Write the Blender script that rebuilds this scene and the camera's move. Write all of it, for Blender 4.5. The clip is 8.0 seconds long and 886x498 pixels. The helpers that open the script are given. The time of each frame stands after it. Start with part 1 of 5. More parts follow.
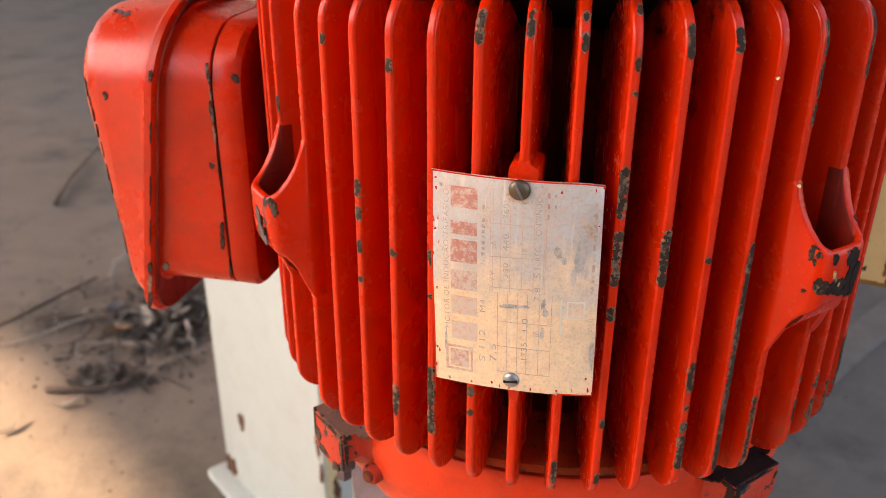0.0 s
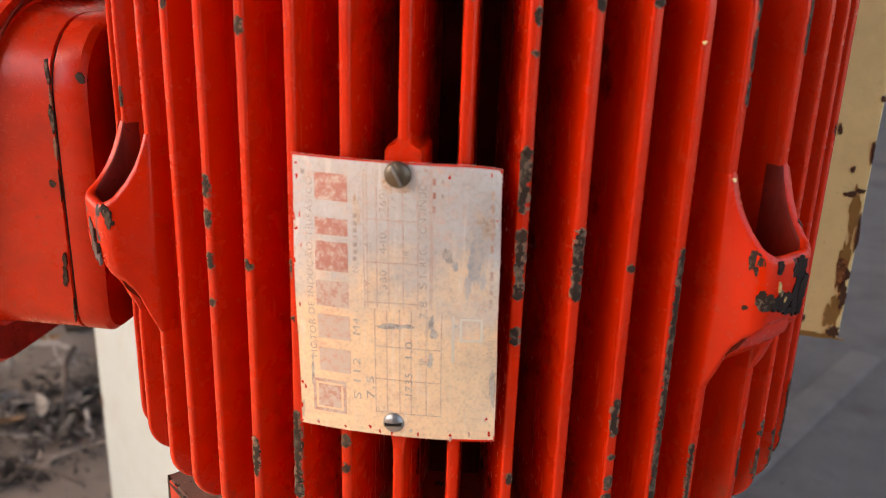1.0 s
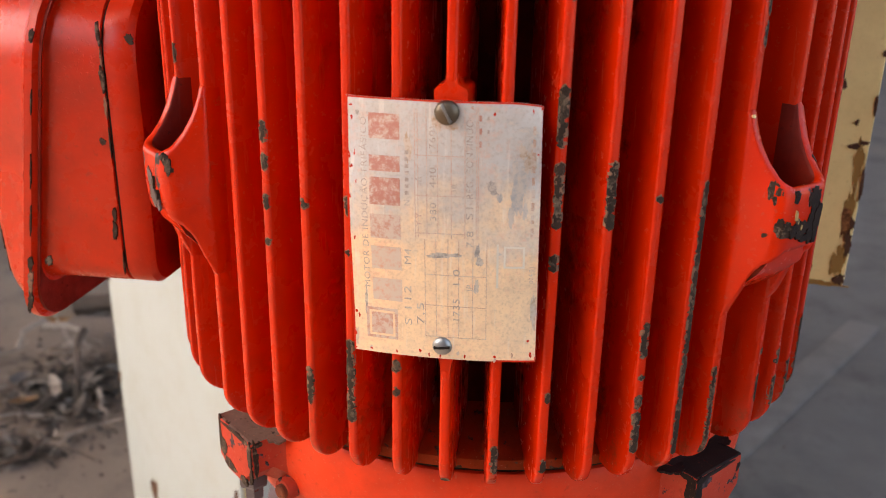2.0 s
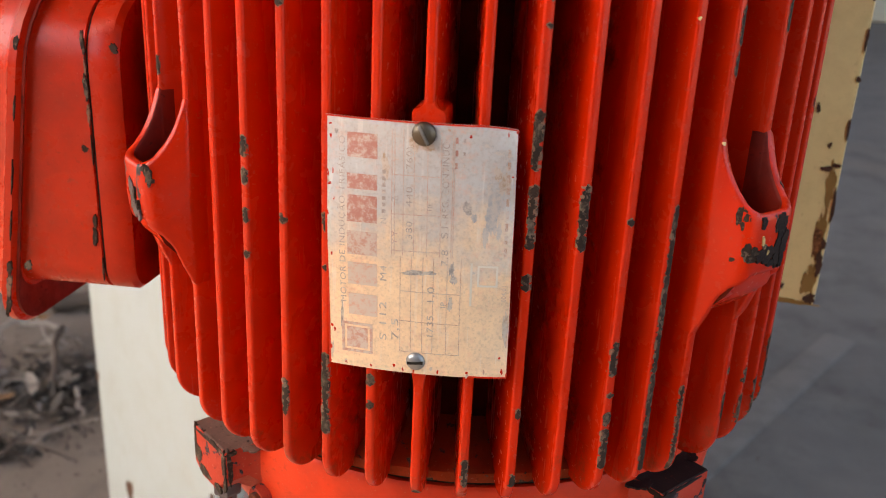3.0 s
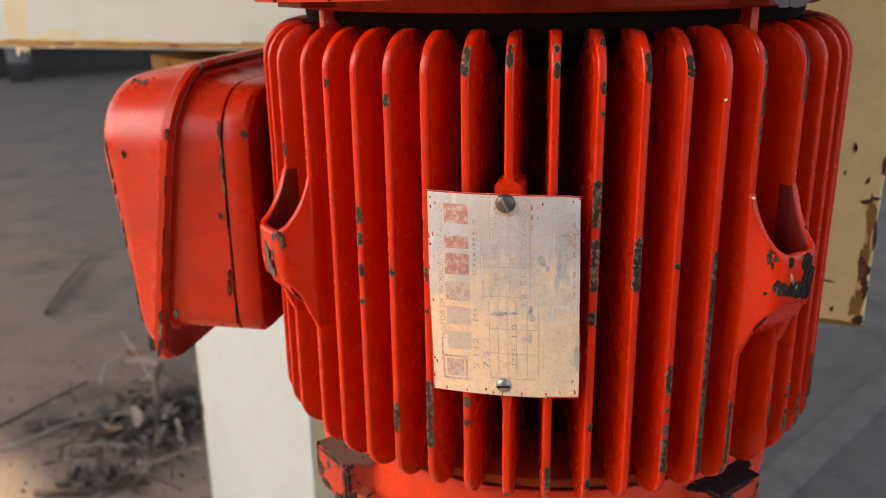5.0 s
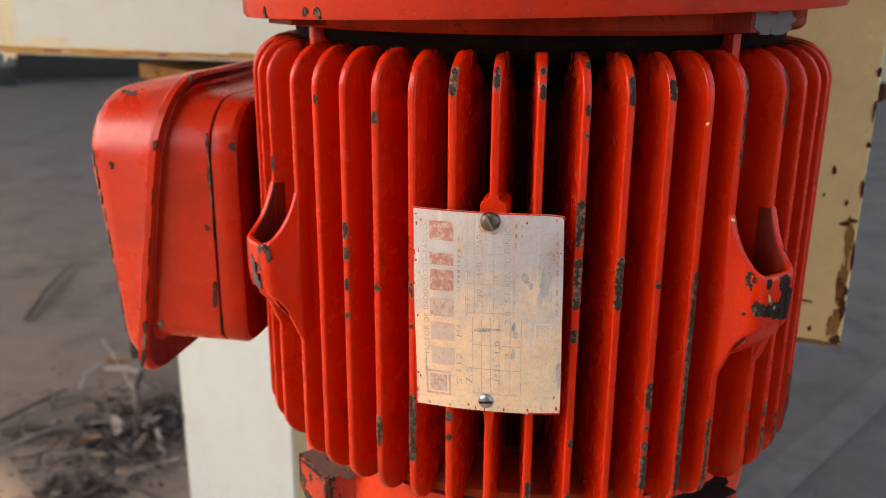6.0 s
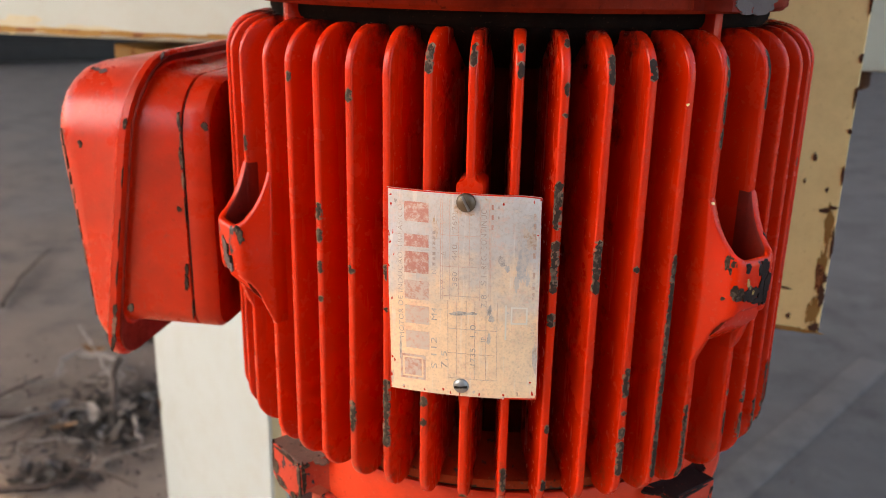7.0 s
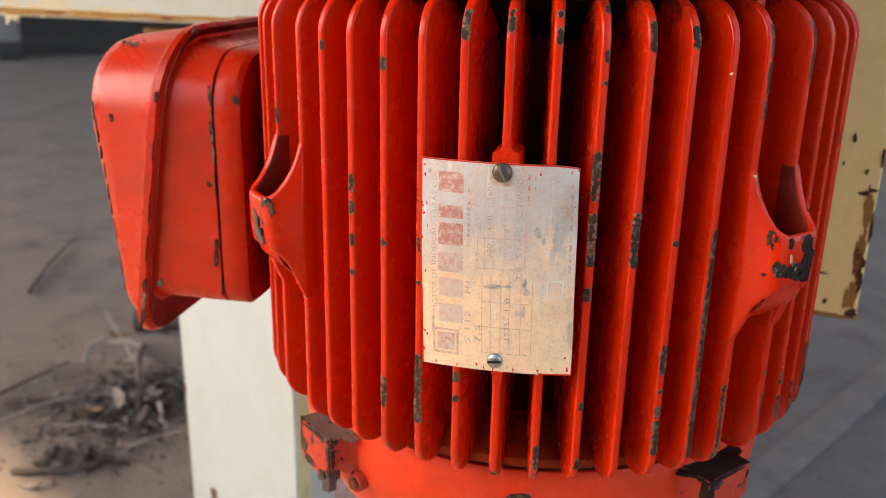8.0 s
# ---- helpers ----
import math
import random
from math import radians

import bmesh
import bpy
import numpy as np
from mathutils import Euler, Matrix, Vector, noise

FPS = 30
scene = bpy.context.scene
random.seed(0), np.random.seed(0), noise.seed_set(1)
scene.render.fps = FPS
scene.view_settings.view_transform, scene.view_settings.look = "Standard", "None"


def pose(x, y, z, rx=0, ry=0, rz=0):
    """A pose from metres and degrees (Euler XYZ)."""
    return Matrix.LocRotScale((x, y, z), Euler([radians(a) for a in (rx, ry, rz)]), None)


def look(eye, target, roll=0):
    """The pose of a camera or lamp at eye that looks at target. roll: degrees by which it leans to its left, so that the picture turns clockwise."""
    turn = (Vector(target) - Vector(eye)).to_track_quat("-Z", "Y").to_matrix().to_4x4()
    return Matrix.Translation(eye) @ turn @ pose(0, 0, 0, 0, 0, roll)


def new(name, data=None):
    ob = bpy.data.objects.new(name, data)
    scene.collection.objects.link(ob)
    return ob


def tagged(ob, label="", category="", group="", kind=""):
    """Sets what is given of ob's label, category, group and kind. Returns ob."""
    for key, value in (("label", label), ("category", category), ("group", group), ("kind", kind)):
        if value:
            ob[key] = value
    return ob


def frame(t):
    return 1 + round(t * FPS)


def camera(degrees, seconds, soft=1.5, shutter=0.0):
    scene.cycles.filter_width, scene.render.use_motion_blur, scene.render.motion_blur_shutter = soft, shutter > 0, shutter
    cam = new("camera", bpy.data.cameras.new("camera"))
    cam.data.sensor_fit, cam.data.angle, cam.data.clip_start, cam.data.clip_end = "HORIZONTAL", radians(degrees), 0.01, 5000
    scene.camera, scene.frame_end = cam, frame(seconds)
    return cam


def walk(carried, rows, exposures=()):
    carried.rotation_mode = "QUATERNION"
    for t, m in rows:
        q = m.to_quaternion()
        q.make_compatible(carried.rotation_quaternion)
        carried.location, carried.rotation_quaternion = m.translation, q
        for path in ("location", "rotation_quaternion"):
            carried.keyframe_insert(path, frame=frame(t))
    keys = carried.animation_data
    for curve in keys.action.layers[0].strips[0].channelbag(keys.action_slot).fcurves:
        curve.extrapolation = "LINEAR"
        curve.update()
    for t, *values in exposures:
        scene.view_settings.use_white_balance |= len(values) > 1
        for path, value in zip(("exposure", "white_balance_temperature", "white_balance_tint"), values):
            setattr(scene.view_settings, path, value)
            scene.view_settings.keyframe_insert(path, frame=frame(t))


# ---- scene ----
cam = camera(54.42, 8.0, soft=0.8)
# t, eye x, y, z, yaw, pitch, roll
ROWS = [
    (0.0, 0.0278, -0.3219, 0.6293, 13.33, -25.42, -0.26),
    (0.2, 0.0325, -0.3044, 0.5846, 11.75, -23.24, -2.75),
    (0.4, 0.0354, -0.2934, 0.5624, 10.89, -19.72, -4.29),
    (0.5, 0.0325, -0.2907, 0.5661, 10.72, -20.51, -2.75),
    (1.0, 0.0357, -0.2862, 0.5913, 9.31, -18.89, -1.84),
    (1.5, 0.0268, -0.3013, 0.5831, 9.02, -19.95, -0.54),
    (3.0, 0.0298, -0.3093, 0.5896, 8.15, -19.62, -2.60),
    (3.5, 0.0301, -0.3100, 0.5875, 8.99, -19.70, -1.85),
    (4.0, 0.0326, -0.3124, 0.5881, 9.45, -19.66, -1.65),
    (4.5, 0.0343, -0.3243, 0.5902, 10.19, -20.08, -1.27),
    (4.8, 0.0356, -0.3439, 0.5993, 11.87, -18.99, 0.10),
    (5.0, 0.0328, -0.3555, 0.6122, 11.91, -17.91, 0.85),
    (5.2, 0.0322, -0.3677, 0.6161, 12.43, -15.80, 0.29),
    (6.3, 0.0344, -0.3562, 0.6141, 10.74, -17.68, -0.71),
    (6.5, 0.0355, -0.3575, 0.6136, 10.64, -17.81, -0.92),
    (7.0, 0.0344, -0.3534, 0.6110, 10.19, -17.87, -1.06),
    (7.5, 0.0332, -0.3520, 0.6117, 10.86, -18.14, -1.09),
    (8.0, 0.0305, -0.3519, 0.6031, 11.73, -18.26, -1.09),
]
BASE = 2.1
EXPOSURES = [(0.0, 0.25), (0.5, 0.2), (1.5, 0.15), (3.0, 0.08), (3.5, -0.1), (4.5, -0.1), (5.2, 0.05), (6.5, 0.0), (7.0, 0.17), (8.0, 0.2)]
walk(cam, [(t, pose(x, y, z, 90 + pitch, roll, yaw)) for t, x, y, z, yaw, pitch, roll in ROWS], [(t, BASE + e, 8000 if t < 2 else 7600, 16 if t < 2 else 12) for t, e in EXPOSURES])
cam.data.dof.use_dof = True
cam.data.dof.focus_distance = 0.24
cam.data.dof.aperture_fstop = 19.0

# ---- light ----
# shed axes: U runs along the beam, V points in under the roof; the open side lies towards -V
UANG = -33.0
U = Vector((math.cos(radians(UANG)), math.sin(radians(UANG)), 0))
V = Vector((-U.y, U.x, 0))
SUN_EL = 42.0
SUN_AZ = math.atan2(-V.y, -V.x) + radians(-30)      # towards the sun
to_sun = Vector((math.cos(SUN_AZ) * math.cos(radians(SUN_EL)), math.sin(SUN_AZ) * math.cos(radians(SUN_EL)), math.sin(radians(SUN_EL))))

world = bpy.data.worlds.new("sky")
scene.world = world
world.use_nodes = True
wn = world.node_tree.nodes
wl = world.node_tree.links
sky = wn.new("ShaderNodeTexSky")
sky.sky_type = 'NISHITA'
sky.sun_disc = False
sky.sun_elevation = radians(SUN_EL)
sky.sun_rotation = math.pi / 2 - SUN_AZ
sky.dust_density = 2.0
wn["Background"].inputs[1].default_value = 0.15
wl.new(sky.outputs[0], wn["Background"].inputs[0])

sun_data = bpy.data.lights.new("sun", 'SUN')
sun_data.energy = 3.8
sun_data.angle = radians(0.6)
sun_data.color = (1.0, 0.77, 0.53)
sun_ob = new("sun", sun_data)
sun_ob.matrix_world = look(to_sun * 20, (0, 0, 0))


# ---- materials ----
def mat_new(name):
    m = bpy.data.materials.new(name)
    m.use_nodes = True
    nt = m.node_tree
    return m, nt, nt.nodes["Principled BSDF"]


def node(nt, kind, **vals):
    n = nt.nodes.new(kind)
    for k, v in vals.items():
        if k in n.inputs:
            n.inputs[k].default_value = v
    return n


def coords(nt, scale=(1, 1, 1), spread=True):
    """Object coordinates, shifted at random from object to object."""
    tc = nt.nodes.new("ShaderNodeTexCoord")
    mp = nt.nodes.new("ShaderNodeMapping")
    mp.inputs["Scale"].default_value = scale
    nt.links.new(tc.outputs["Object"], mp.inputs["Vector"])
    if spread:
        oi = nt.nodes.new("ShaderNodeObjectInfo")
        mu = nt.nodes.new("ShaderNodeMath")
        mu.operation = 'MULTIPLY'
        mu.inputs[1].default_value = 37.0
        nt.links.new(oi.outputs["Random"], mu.inputs[0])
        nt.links.new(mu.outputs[0], mp.inputs["Location"])
    return mp.outputs["Vector"]


def noise_tex(nt, vec, scale, detail=4.0, rough=0.6):
    n = node(nt, "ShaderNodeTexNoise", Scale=scale, Detail=detail, Roughness=rough)
    nt.links.new(vec, n.inputs["Vector"])
    return n.outputs["Fac"]


def ramp(nt, fac, stops):
    r = nt.nodes.new("ShaderNodeValToRGB")
    el = r.color_ramp.elements
    while len(el) < len(stops):
        el.new(0.5)
    for e, (p, c) in zip(el, stops):
        e.position = p
        e.color = (*c, 1) if len(c) == 3 else c
    nt.links.new(fac, r.inputs[0])
    return r.outputs[0]


def grey(v):
    return (v, v, v)


def mixc(nt, fac, a, b):
    m = nt.nodes.new("ShaderNodeMix")
    m.data_type = 'RGBA'
    for sock, val in ((m.inputs[0], fac), (m.inputs[6], a), (m.inputs[7], b)):
        if isinstance(val, bpy.types.NodeSocket):
            nt.links.new(val, sock)
        elif isinstance(val, tuple):
            sock.default_value = (*val, 1)
        else:
            sock.default_value = val
    return m.outputs[2]


def math_n(nt, op, a, b=0.0):
    m = nt.nodes.new("ShaderNodeMath")
    m.operation = op
    for sock, val in ((m.inputs[0], a), (m.inputs[1], b)):
        if isinstance(val, bpy.types.NodeSocket):
            nt.links.new(val, sock)
        else:
            sock.default_value = val
    return m.outputs[0]


def bump(nt, bsdf, height, strength, dist):
    b = node(nt, "ShaderNodeBump", Strength=strength, Distance=dist)
    nt.links.new(height, b.inputs["Height"])
    nt.links.new(b.outputs[0], bsdf.inputs["Normal"])


def along(nt, axis, lo, hi):
    """0 to 1 as the object's own coordinate goes from lo to hi."""
    tc = nt.nodes.new("ShaderNodeTexCoord")
    sp = nt.nodes.new("ShaderNodeSeparateXYZ")
    nt.links.new(tc.outputs["Object"], sp.inputs[0])
    mr = node(nt, "ShaderNodeMapRange")
    mr.inputs["From Min"].default_value = lo
    mr.inputs["From Max"].default_value = hi
    nt.links.new(sp.outputs[axis], mr.inputs["Value"])
    return mr.outputs[0]


def paint(name, light, dark, rough=0.36, chips=0.68, chip_scale=90.0, metal_chip=(0.045, 0.032, 0.025), dirt=0.35, dirt_col=(0.05, 0.02, 0.012), bump_s=0.25, spec=0.18, streak=0.0, dust=0.0, wear=None, soot_shade=None, mud=None):
    """Old gloss paint: slow shifts of hue, dirt specks and streaks, pale dust, chips down to dark iron, orange-peel relief and grit."""
    m, nt, b = mat_new(name)
    v = coords(nt)
    big = noise_tex(nt, v, 14.0, 3.0)
    fine = noise_tex(nt, v, 420.0, 3.0)
    col = mixc(nt, big, dark, light)
    speck = ramp(nt, fine, [(0.6, grey(0)), (0.7, grey(1))])
    grime = ramp(nt, noise_tex(nt, v, 32.0, 5.0, 0.7), [(0.45, grey(0)), (0.8, grey(1))])
    dirtf = math_n(nt, 'MULTIPLY', math_n(nt, 'MAXIMUM', math_n(nt, 'MULTIPLY', speck, 0.6), grime), dirt)
    if streak:
        run = ramp(nt, noise_tex(nt, coords(nt, (1, 1, 0.12)), 230.0, 4.0, 0.6), [(0.5, grey(0)), (0.75, grey(1))])
        dirtf = math_n(nt, 'MAXIMUM', dirtf, math_n(nt, 'MULTIPLY', run, streak))
    col = mixc(nt, dirtf, col, dirt_col)
    if dust:
        grain = ramp(nt, noise_tex(nt, v, 1100.0, 2.0), [(0.66, grey(0)), (0.72, grey(1))])
        film = ramp(nt, noise_tex(nt, v, 60.0, 5.0, 0.7), [(0.45, grey(0)), (0.8, grey(0.25))])
        col = mixc(nt, math_n(nt, 'MULTIPLY', math_n(nt, 'MAXIMUM', grain, film), dust), col, (0.5, 0.24, 0.15))
    if soot_shade:
        # soot near the top; the X term paints shade in towards the root
        sn = math_n(nt, 'ADD', noise_tex(nt, v, 70.0, 7.0, 0.75), math_n(nt, 'ADD', math_n(nt, 'MULTIPLY', along(nt, *soot_shade), 0.26), math_n(nt, 'MULTIPLY', along(nt, "X", 0.108, 0.096), 0.2)))
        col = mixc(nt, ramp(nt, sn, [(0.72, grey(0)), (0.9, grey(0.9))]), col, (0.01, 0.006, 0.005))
    if mud:
        mn = math_n(nt, 'ADD', noise_tex(nt, v, 110.0, 8.0, 0.8), math_n(nt, 'MULTIPLY', along(nt, *mud), 0.2))
        col = mixc(nt, ramp(nt, mn, [(0.66, grey(0)), (0.84, grey(0.75))]), col, (0.16, 0.055, 0.022))
    ch = noise_tex(nt, v, chip_scale, 6.0, 0.65)
    if wear:
        ch = math_n(nt, 'ADD', ch, math_n(nt, 'MULTIPLY', along(nt, *wear[:3]), wear[3]))
    chip = ramp(nt, ch, [(chips, grey(0)), (chips + 0.015, grey(1))])
    bare = ramp(nt, noise_tex(nt, v, 520.0, 4.0, 0.7), [(0.42, metal_chip), (0.62, tuple(min(1.0, x * 3.2) for x in metal_chip))])
    col = mixc(nt, chip, col, bare)
    nt.links.new(col, b.inputs["Base Color"])
    ro = math_n(nt, 'ADD', math_n(nt, 'MULTIPLY', chip, 0.35), math_n(nt, 'ADD', math_n(nt, 'MULTIPLY', dirtf, 0.5), rough))
    nt.links.new(ro, b.inputs["Roughness"])
    h = math_n(nt, 'SUBTRACT', math_n(nt, 'ADD', math_n(nt, 'MULTIPLY', noise_tex(nt, v, 160.0, 3.0), 0.35), math_n(nt, 'ADD', math_n(nt, 'MULTIPLY', noise_tex(nt, v, 45.0, 2.0), 1.2), math_n(nt, 'MULTIPLY', ramp(nt, noise_tex(nt, v, 680.0, 2.0), [(0.62, grey(0)), (0.7, grey(1))]), 0.4))), chip)
    bump(nt, b, h, bump_s, 0.0006)
    b.inputs["Specular IOR Level"].default_value = spec
    return m


RED_L, RED_D = (0.7, 0.028, 0.003), (0.54, 0.0135, 0.0018)
red_paint = paint("red_paint", RED_L, RED_D, rough=0.27, spec=0.26, chips=0.74, dirt=0.4, dust=0.1)
fin_paint = paint("red_paint_fins", RED_L, RED_D, rough=0.24, spec=0.28, chips=0.8, chip_scale=260.0, dirt=0.24, streak=0.16, dust=0.14, bump_s=0.22, wear=("X", 0.1095, 0.1117, 0.06), soot_shade=("Z", 0.062, 0.085), mud=("Z", -0.04, -0.078))
lug_paint = paint("red_paint_lugs", RED_L, RED_D, rough=0.23, spec=0.26, chips=0.72, chip_scale=150.0, metal_chip=(0.02, 0.015, 0.016), dirt=0.3, dust=0.12, bump_s=0.2, wear=("X", 0.1222, 0.1241, 0.13))
bell_paint = paint("red_paint_dusty", (0.76, 0.055, 0.015), (0.62, 0.034, 0.009), chips=0.73, dirt=0.4, dust=0.3)
ear_paint = paint("red_paint_worn", (0.5, 0.05, 0.025), (0.4, 0.028, 0.012), rough=0.5, chips=0.6, chip_scale=170.0, metal_chip=(0.03, 0.02, 0.022), dirt=0.5, dust=0.5, wear=("Z", -0.1, -0.083, 0.05))
cover_paint = paint("red_paint_cover", (0.56, 0.028, 0.006), (0.44, 0.016, 0.004), chips=0.74, chip_scale=50.0, dirt=0.5, dirt_col=(0.06, 0.012, 0.008), dust=0.25, spec=0.3)
flange_paint = paint("red_paint_oily", (0.44, 0.032, 0.008), (0.07, 0.007, 0.003), rough=0.5, chips=0.7, chip_scale=70.0, dirt=0.85, dirt_col=(0.02, 0.005, 0.004), streak=0.5, dust=0.08, spec=0.1)
# soot together with the shade under the fan cover, both in one colour
soot_shade_paint = paint("sooty_iron", (0.011, 0.0055, 0.004), (0.005, 0.0035, 0.003), rough=0.75, spec=0.06, chips=0.72, metal_chip=(0.05, 0.008, 0.004), dirt=0.6, dirt_col=(0.006, 0.005, 0.005), dust=0.08)
red_box = paint("red_paint_box", (0.58, 0.026, 0.004), (0.47, 0.016, 0.003), rough=0.27, chips=0.74, chip_scale=60.0, dirt=0.5, dirt_col=(0.09, 0.02, 0.008), spec=0.3, dust=0.16)
# grime on the upper ears; painted shade in lug pockets and lid rim
red_grime_shade = paint("red_paint_grimy", (0.32, 0.014, 0.004), (0.1, 0.007, 0.004), rough=0.45, chips=0.66, dirt=0.85, dirt_col=(0.02, 0.01, 0.008))
# grime, with the colour lowered further to paint shade into recesses
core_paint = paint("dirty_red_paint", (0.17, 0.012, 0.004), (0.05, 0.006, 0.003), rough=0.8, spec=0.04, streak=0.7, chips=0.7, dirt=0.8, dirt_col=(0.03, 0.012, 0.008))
chip_mat = paint("bare_iron", (0.042, 0.027, 0.02), (0.02, 0.013, 0.01), rough=0.55, spec=0.14, chips=0.53, chip_scale=280, metal_chip=(0.052, 0.037, 0.027), dirt=0.6, dirt_col=(0.014, 0.009, 0.007), dust=0.2, bump_s=0.5)
fringe_mat = paint("paint_fringe", (0.3, 0.18, 0.125), (0.17, 0.075, 0.045), rough=0.6, spec=0.1, chips=0.55, chip_scale=800, metal_chip=(0.05, 0.03, 0.025), dirt=0.5, dirt_col=(0.1, 0.03, 0.015))
grease = paint("greasy_iron", (0.22, 0.145, 0.115), (0.08, 0.05, 0.042), rough=0.5, spec=0.1, chips=0.58, chip_scale=140, metal_chip=(0.014, 0.01, 0.009), dirt=0.6, dirt_col=(0.02, 0.012, 0.01), dust=0.4)
bare_brass = paint("pale_primer", (0.55, 0.38, 0.16), (0.4, 0.26, 0.1), rough=0.6, chips=0.6, chip_scale=400, dirt=0.5)
grease_black = paint("black_grease", (0.02, 0.013, 0.013), (0.009, 0.007, 0.007), rough=0.45, spec=0.12, chips=0.66, chip_scale=300, metal_chip=(0.05, 0.012, 0.008), dirt=0.4, dirt_col=(0.03, 0.02, 0.02), dust=0.15)
cream_paint = paint("cream_paint", (0.47, 0.51, 0.47), (0.44, 0.48, 0.43), rough=0.35, chips=0.73, chip_scale=22.0, metal_chip=(0.12, 0.05, 0.02), dirt=0.2, dirt_col=(0.4, 0.24, 0.1), bump_s=0.15)
stain_paint = paint("yellow_stain", (0.6, 0.54, 0.34), (0.5, 0.42, 0.24), rough=0.5, chips=0.64, chip_scale=60.0, metal_chip=(0.14, 0.07, 0.03), dirt=0.5, dirt_col=(0.34, 0.24, 0.1))
beam_stain = paint("faint_yellow_stain", (0.55, 0.53, 0.4), (0.5, 0.42, 0.25), rough=0.5, chips=0.68, chip_scale=60.0, metal_chip=(0.2, 0.11, 0.05), dirt=0.5, dirt_col=(0.42, 0.32, 0.16))
post_paint = paint("cool_cream_paint", (0.41, 0.465, 0.46), (0.385, 0.435, 0.425), rough=0.35, chips=0.73, chip_scale=22.0, metal_chip=(0.12, 0.05, 0.02), dirt=0.2, dirt_col=(0.34, 0.24, 0.12), bump_s=0.15)
yellow_paint = paint("yellowed_paint", (0.9, 0.69, 0.34), (0.8, 0.6, 0.27), rough=0.45, chips=0.7, chip_scale=26.0, metal_chip=(0.07, 0.03, 0.015), dirt=0.3, dirt_col=(0.3, 0.15, 0.05))
rust_paint = paint("rust_stained_paint", (0.42, 0.25, 0.075), (0.24, 0.12, 0.035), rough=0.6, chips=0.56, chip_scale=30.0, metal_chip=(0.12, 0.05, 0.02), dirt=0.5, dirt_col=(0.2, 0.08, 0.02))
pump_paint = paint("blue_grey_paint", (0.3, 0.31, 0.33), (0.22, 0.22, 0.24), rough=0.4, chips=0.68, dirt=0.5)
dark_gap = paint("dark_gasket", (0.015, 0.012, 0.01), (0.008, 0.006, 0.006), rough=0.7, chips=0.9)


def steel(name, col, rough):
    m, nt, b = mat_new(name)
    v = coords(nt)
    n = noise_tex(nt, v, 240.0, 5.0)
    nt.links.new(mixc(nt, n, tuple(c * 0.5 for c in col), col), b.inputs["Base Color"])
    b.inputs["Metallic"].default_value = 0.9
    nt.links.new(math_n(nt, 'ADD', math_n(nt, 'MULTIPLY', n, 0.3), rough), b.inputs["Roughness"])
    return m


screw_steel = steel("screw_steel", (0.42, 0.44, 0.46), 0.25)
screw_dark = steel("screw_dark", (0.2, 0.16, 0.12), 0.3)


def plate_material():
    """Worn tin nameplate: silvery above and tan below, reflections painted into the colour; fine pits, red flecks,
    rubbed bright streaks.
    """
    m, nt, b = mat_new("nameplate_metal")
    v = coords(nt, spread=False)
    n1 = noise_tex(nt, v, 55.0, 5.0, 0.65)
    n2 = noise_tex(nt, v, 1300.0, 3.0)
    # tan grows downwards, standing for warm ground mirrored in the lower half
    cloud = math_n(nt, 'ADD', math_n(nt, 'MULTIPLY', noise_tex(nt, v, 60.0, 6.0, 0.7), 1.2), math_n(nt, 'MULTIPLY', math_n(nt, 'SUBTRACT', along(nt, "Z", 0.02, -0.012), 0.42), 0.62))
    tan = ramp(nt, cloud, [(0.48, grey(0)), (0.84, grey(1))])
    col = mixc(nt, tan, (0.6, 0.585, 0.575), (0.95, 0.7, 0.46))
    haze = ramp(nt, noise_tex(nt, v, 200.0, 8.0, 0.8), [(0.42, grey(0)), (0.72, grey(0.42))])
    col = mixc(nt, haze, col, (0.5, 0.4, 0.33))
    col = mixc(nt, math_n(nt, 'MULTIPLY', ramp(nt, n2, [(0.5, grey(0)), (0.74, grey(1))]), 0.32), col, (0.3, 0.22, 0.17))
    blush = math_n(nt, 'MULTIPLY', ramp(nt, noise_tex(nt, v, 520.0, 4.0, 0.7), [(0.5, grey(0)), (0.7, grey(1))]), ramp(nt, noise_tex(nt, v, 80.0, 3.0), [(0.4, grey(0)), (0.62, grey(0.5))]))
    col = mixc(nt, blush, col, (0.78, 0.42, 0.3))
    scratch = ramp(nt, noise_tex(nt, coords(nt, (1.0, 1.0, 0.06), False), 700.0, 3.0, 0.6), [(0.58, grey(0)), (0.68, grey(1))])
    col = mixc(nt, math_n(nt, 'MULTIPLY', scratch, 0.35), col, (0.9, 0.84, 0.78))
    nt.links.new(col, b.inputs["Base Color"])
    b.inputs["Metallic"].default_value = 0.3
    nt.links.new(math_n(nt, 'ADD', math_n(nt, 'MULTIPLY', n1, 0.4), 0.2), b.inputs["Roughness"])
    dents = math_n(nt, 'ADD', noise_tex(nt, v, 30.0, 3.0), math_n(nt, 'ADD', math_n(nt, 'MULTIPLY', n1, 0.6), math_n(nt, 'MULTIPLY', noise_tex(nt, v, 260.0, 4.0), 0.14)))
    bump(nt, b, dents, 0.4, 0.0018)
    return m


bare_steel = paint("bare_grey_iron", (0.13, 0.105, 0.11), (0.06, 0.045, 0.047), rough=0.45, spec=0.3, chips=0.62, chip_scale=200, metal_chip=(0.06, 0.012, 0.008), dirt=0.5, dirt_col=(0.05, 0.025, 0.02))
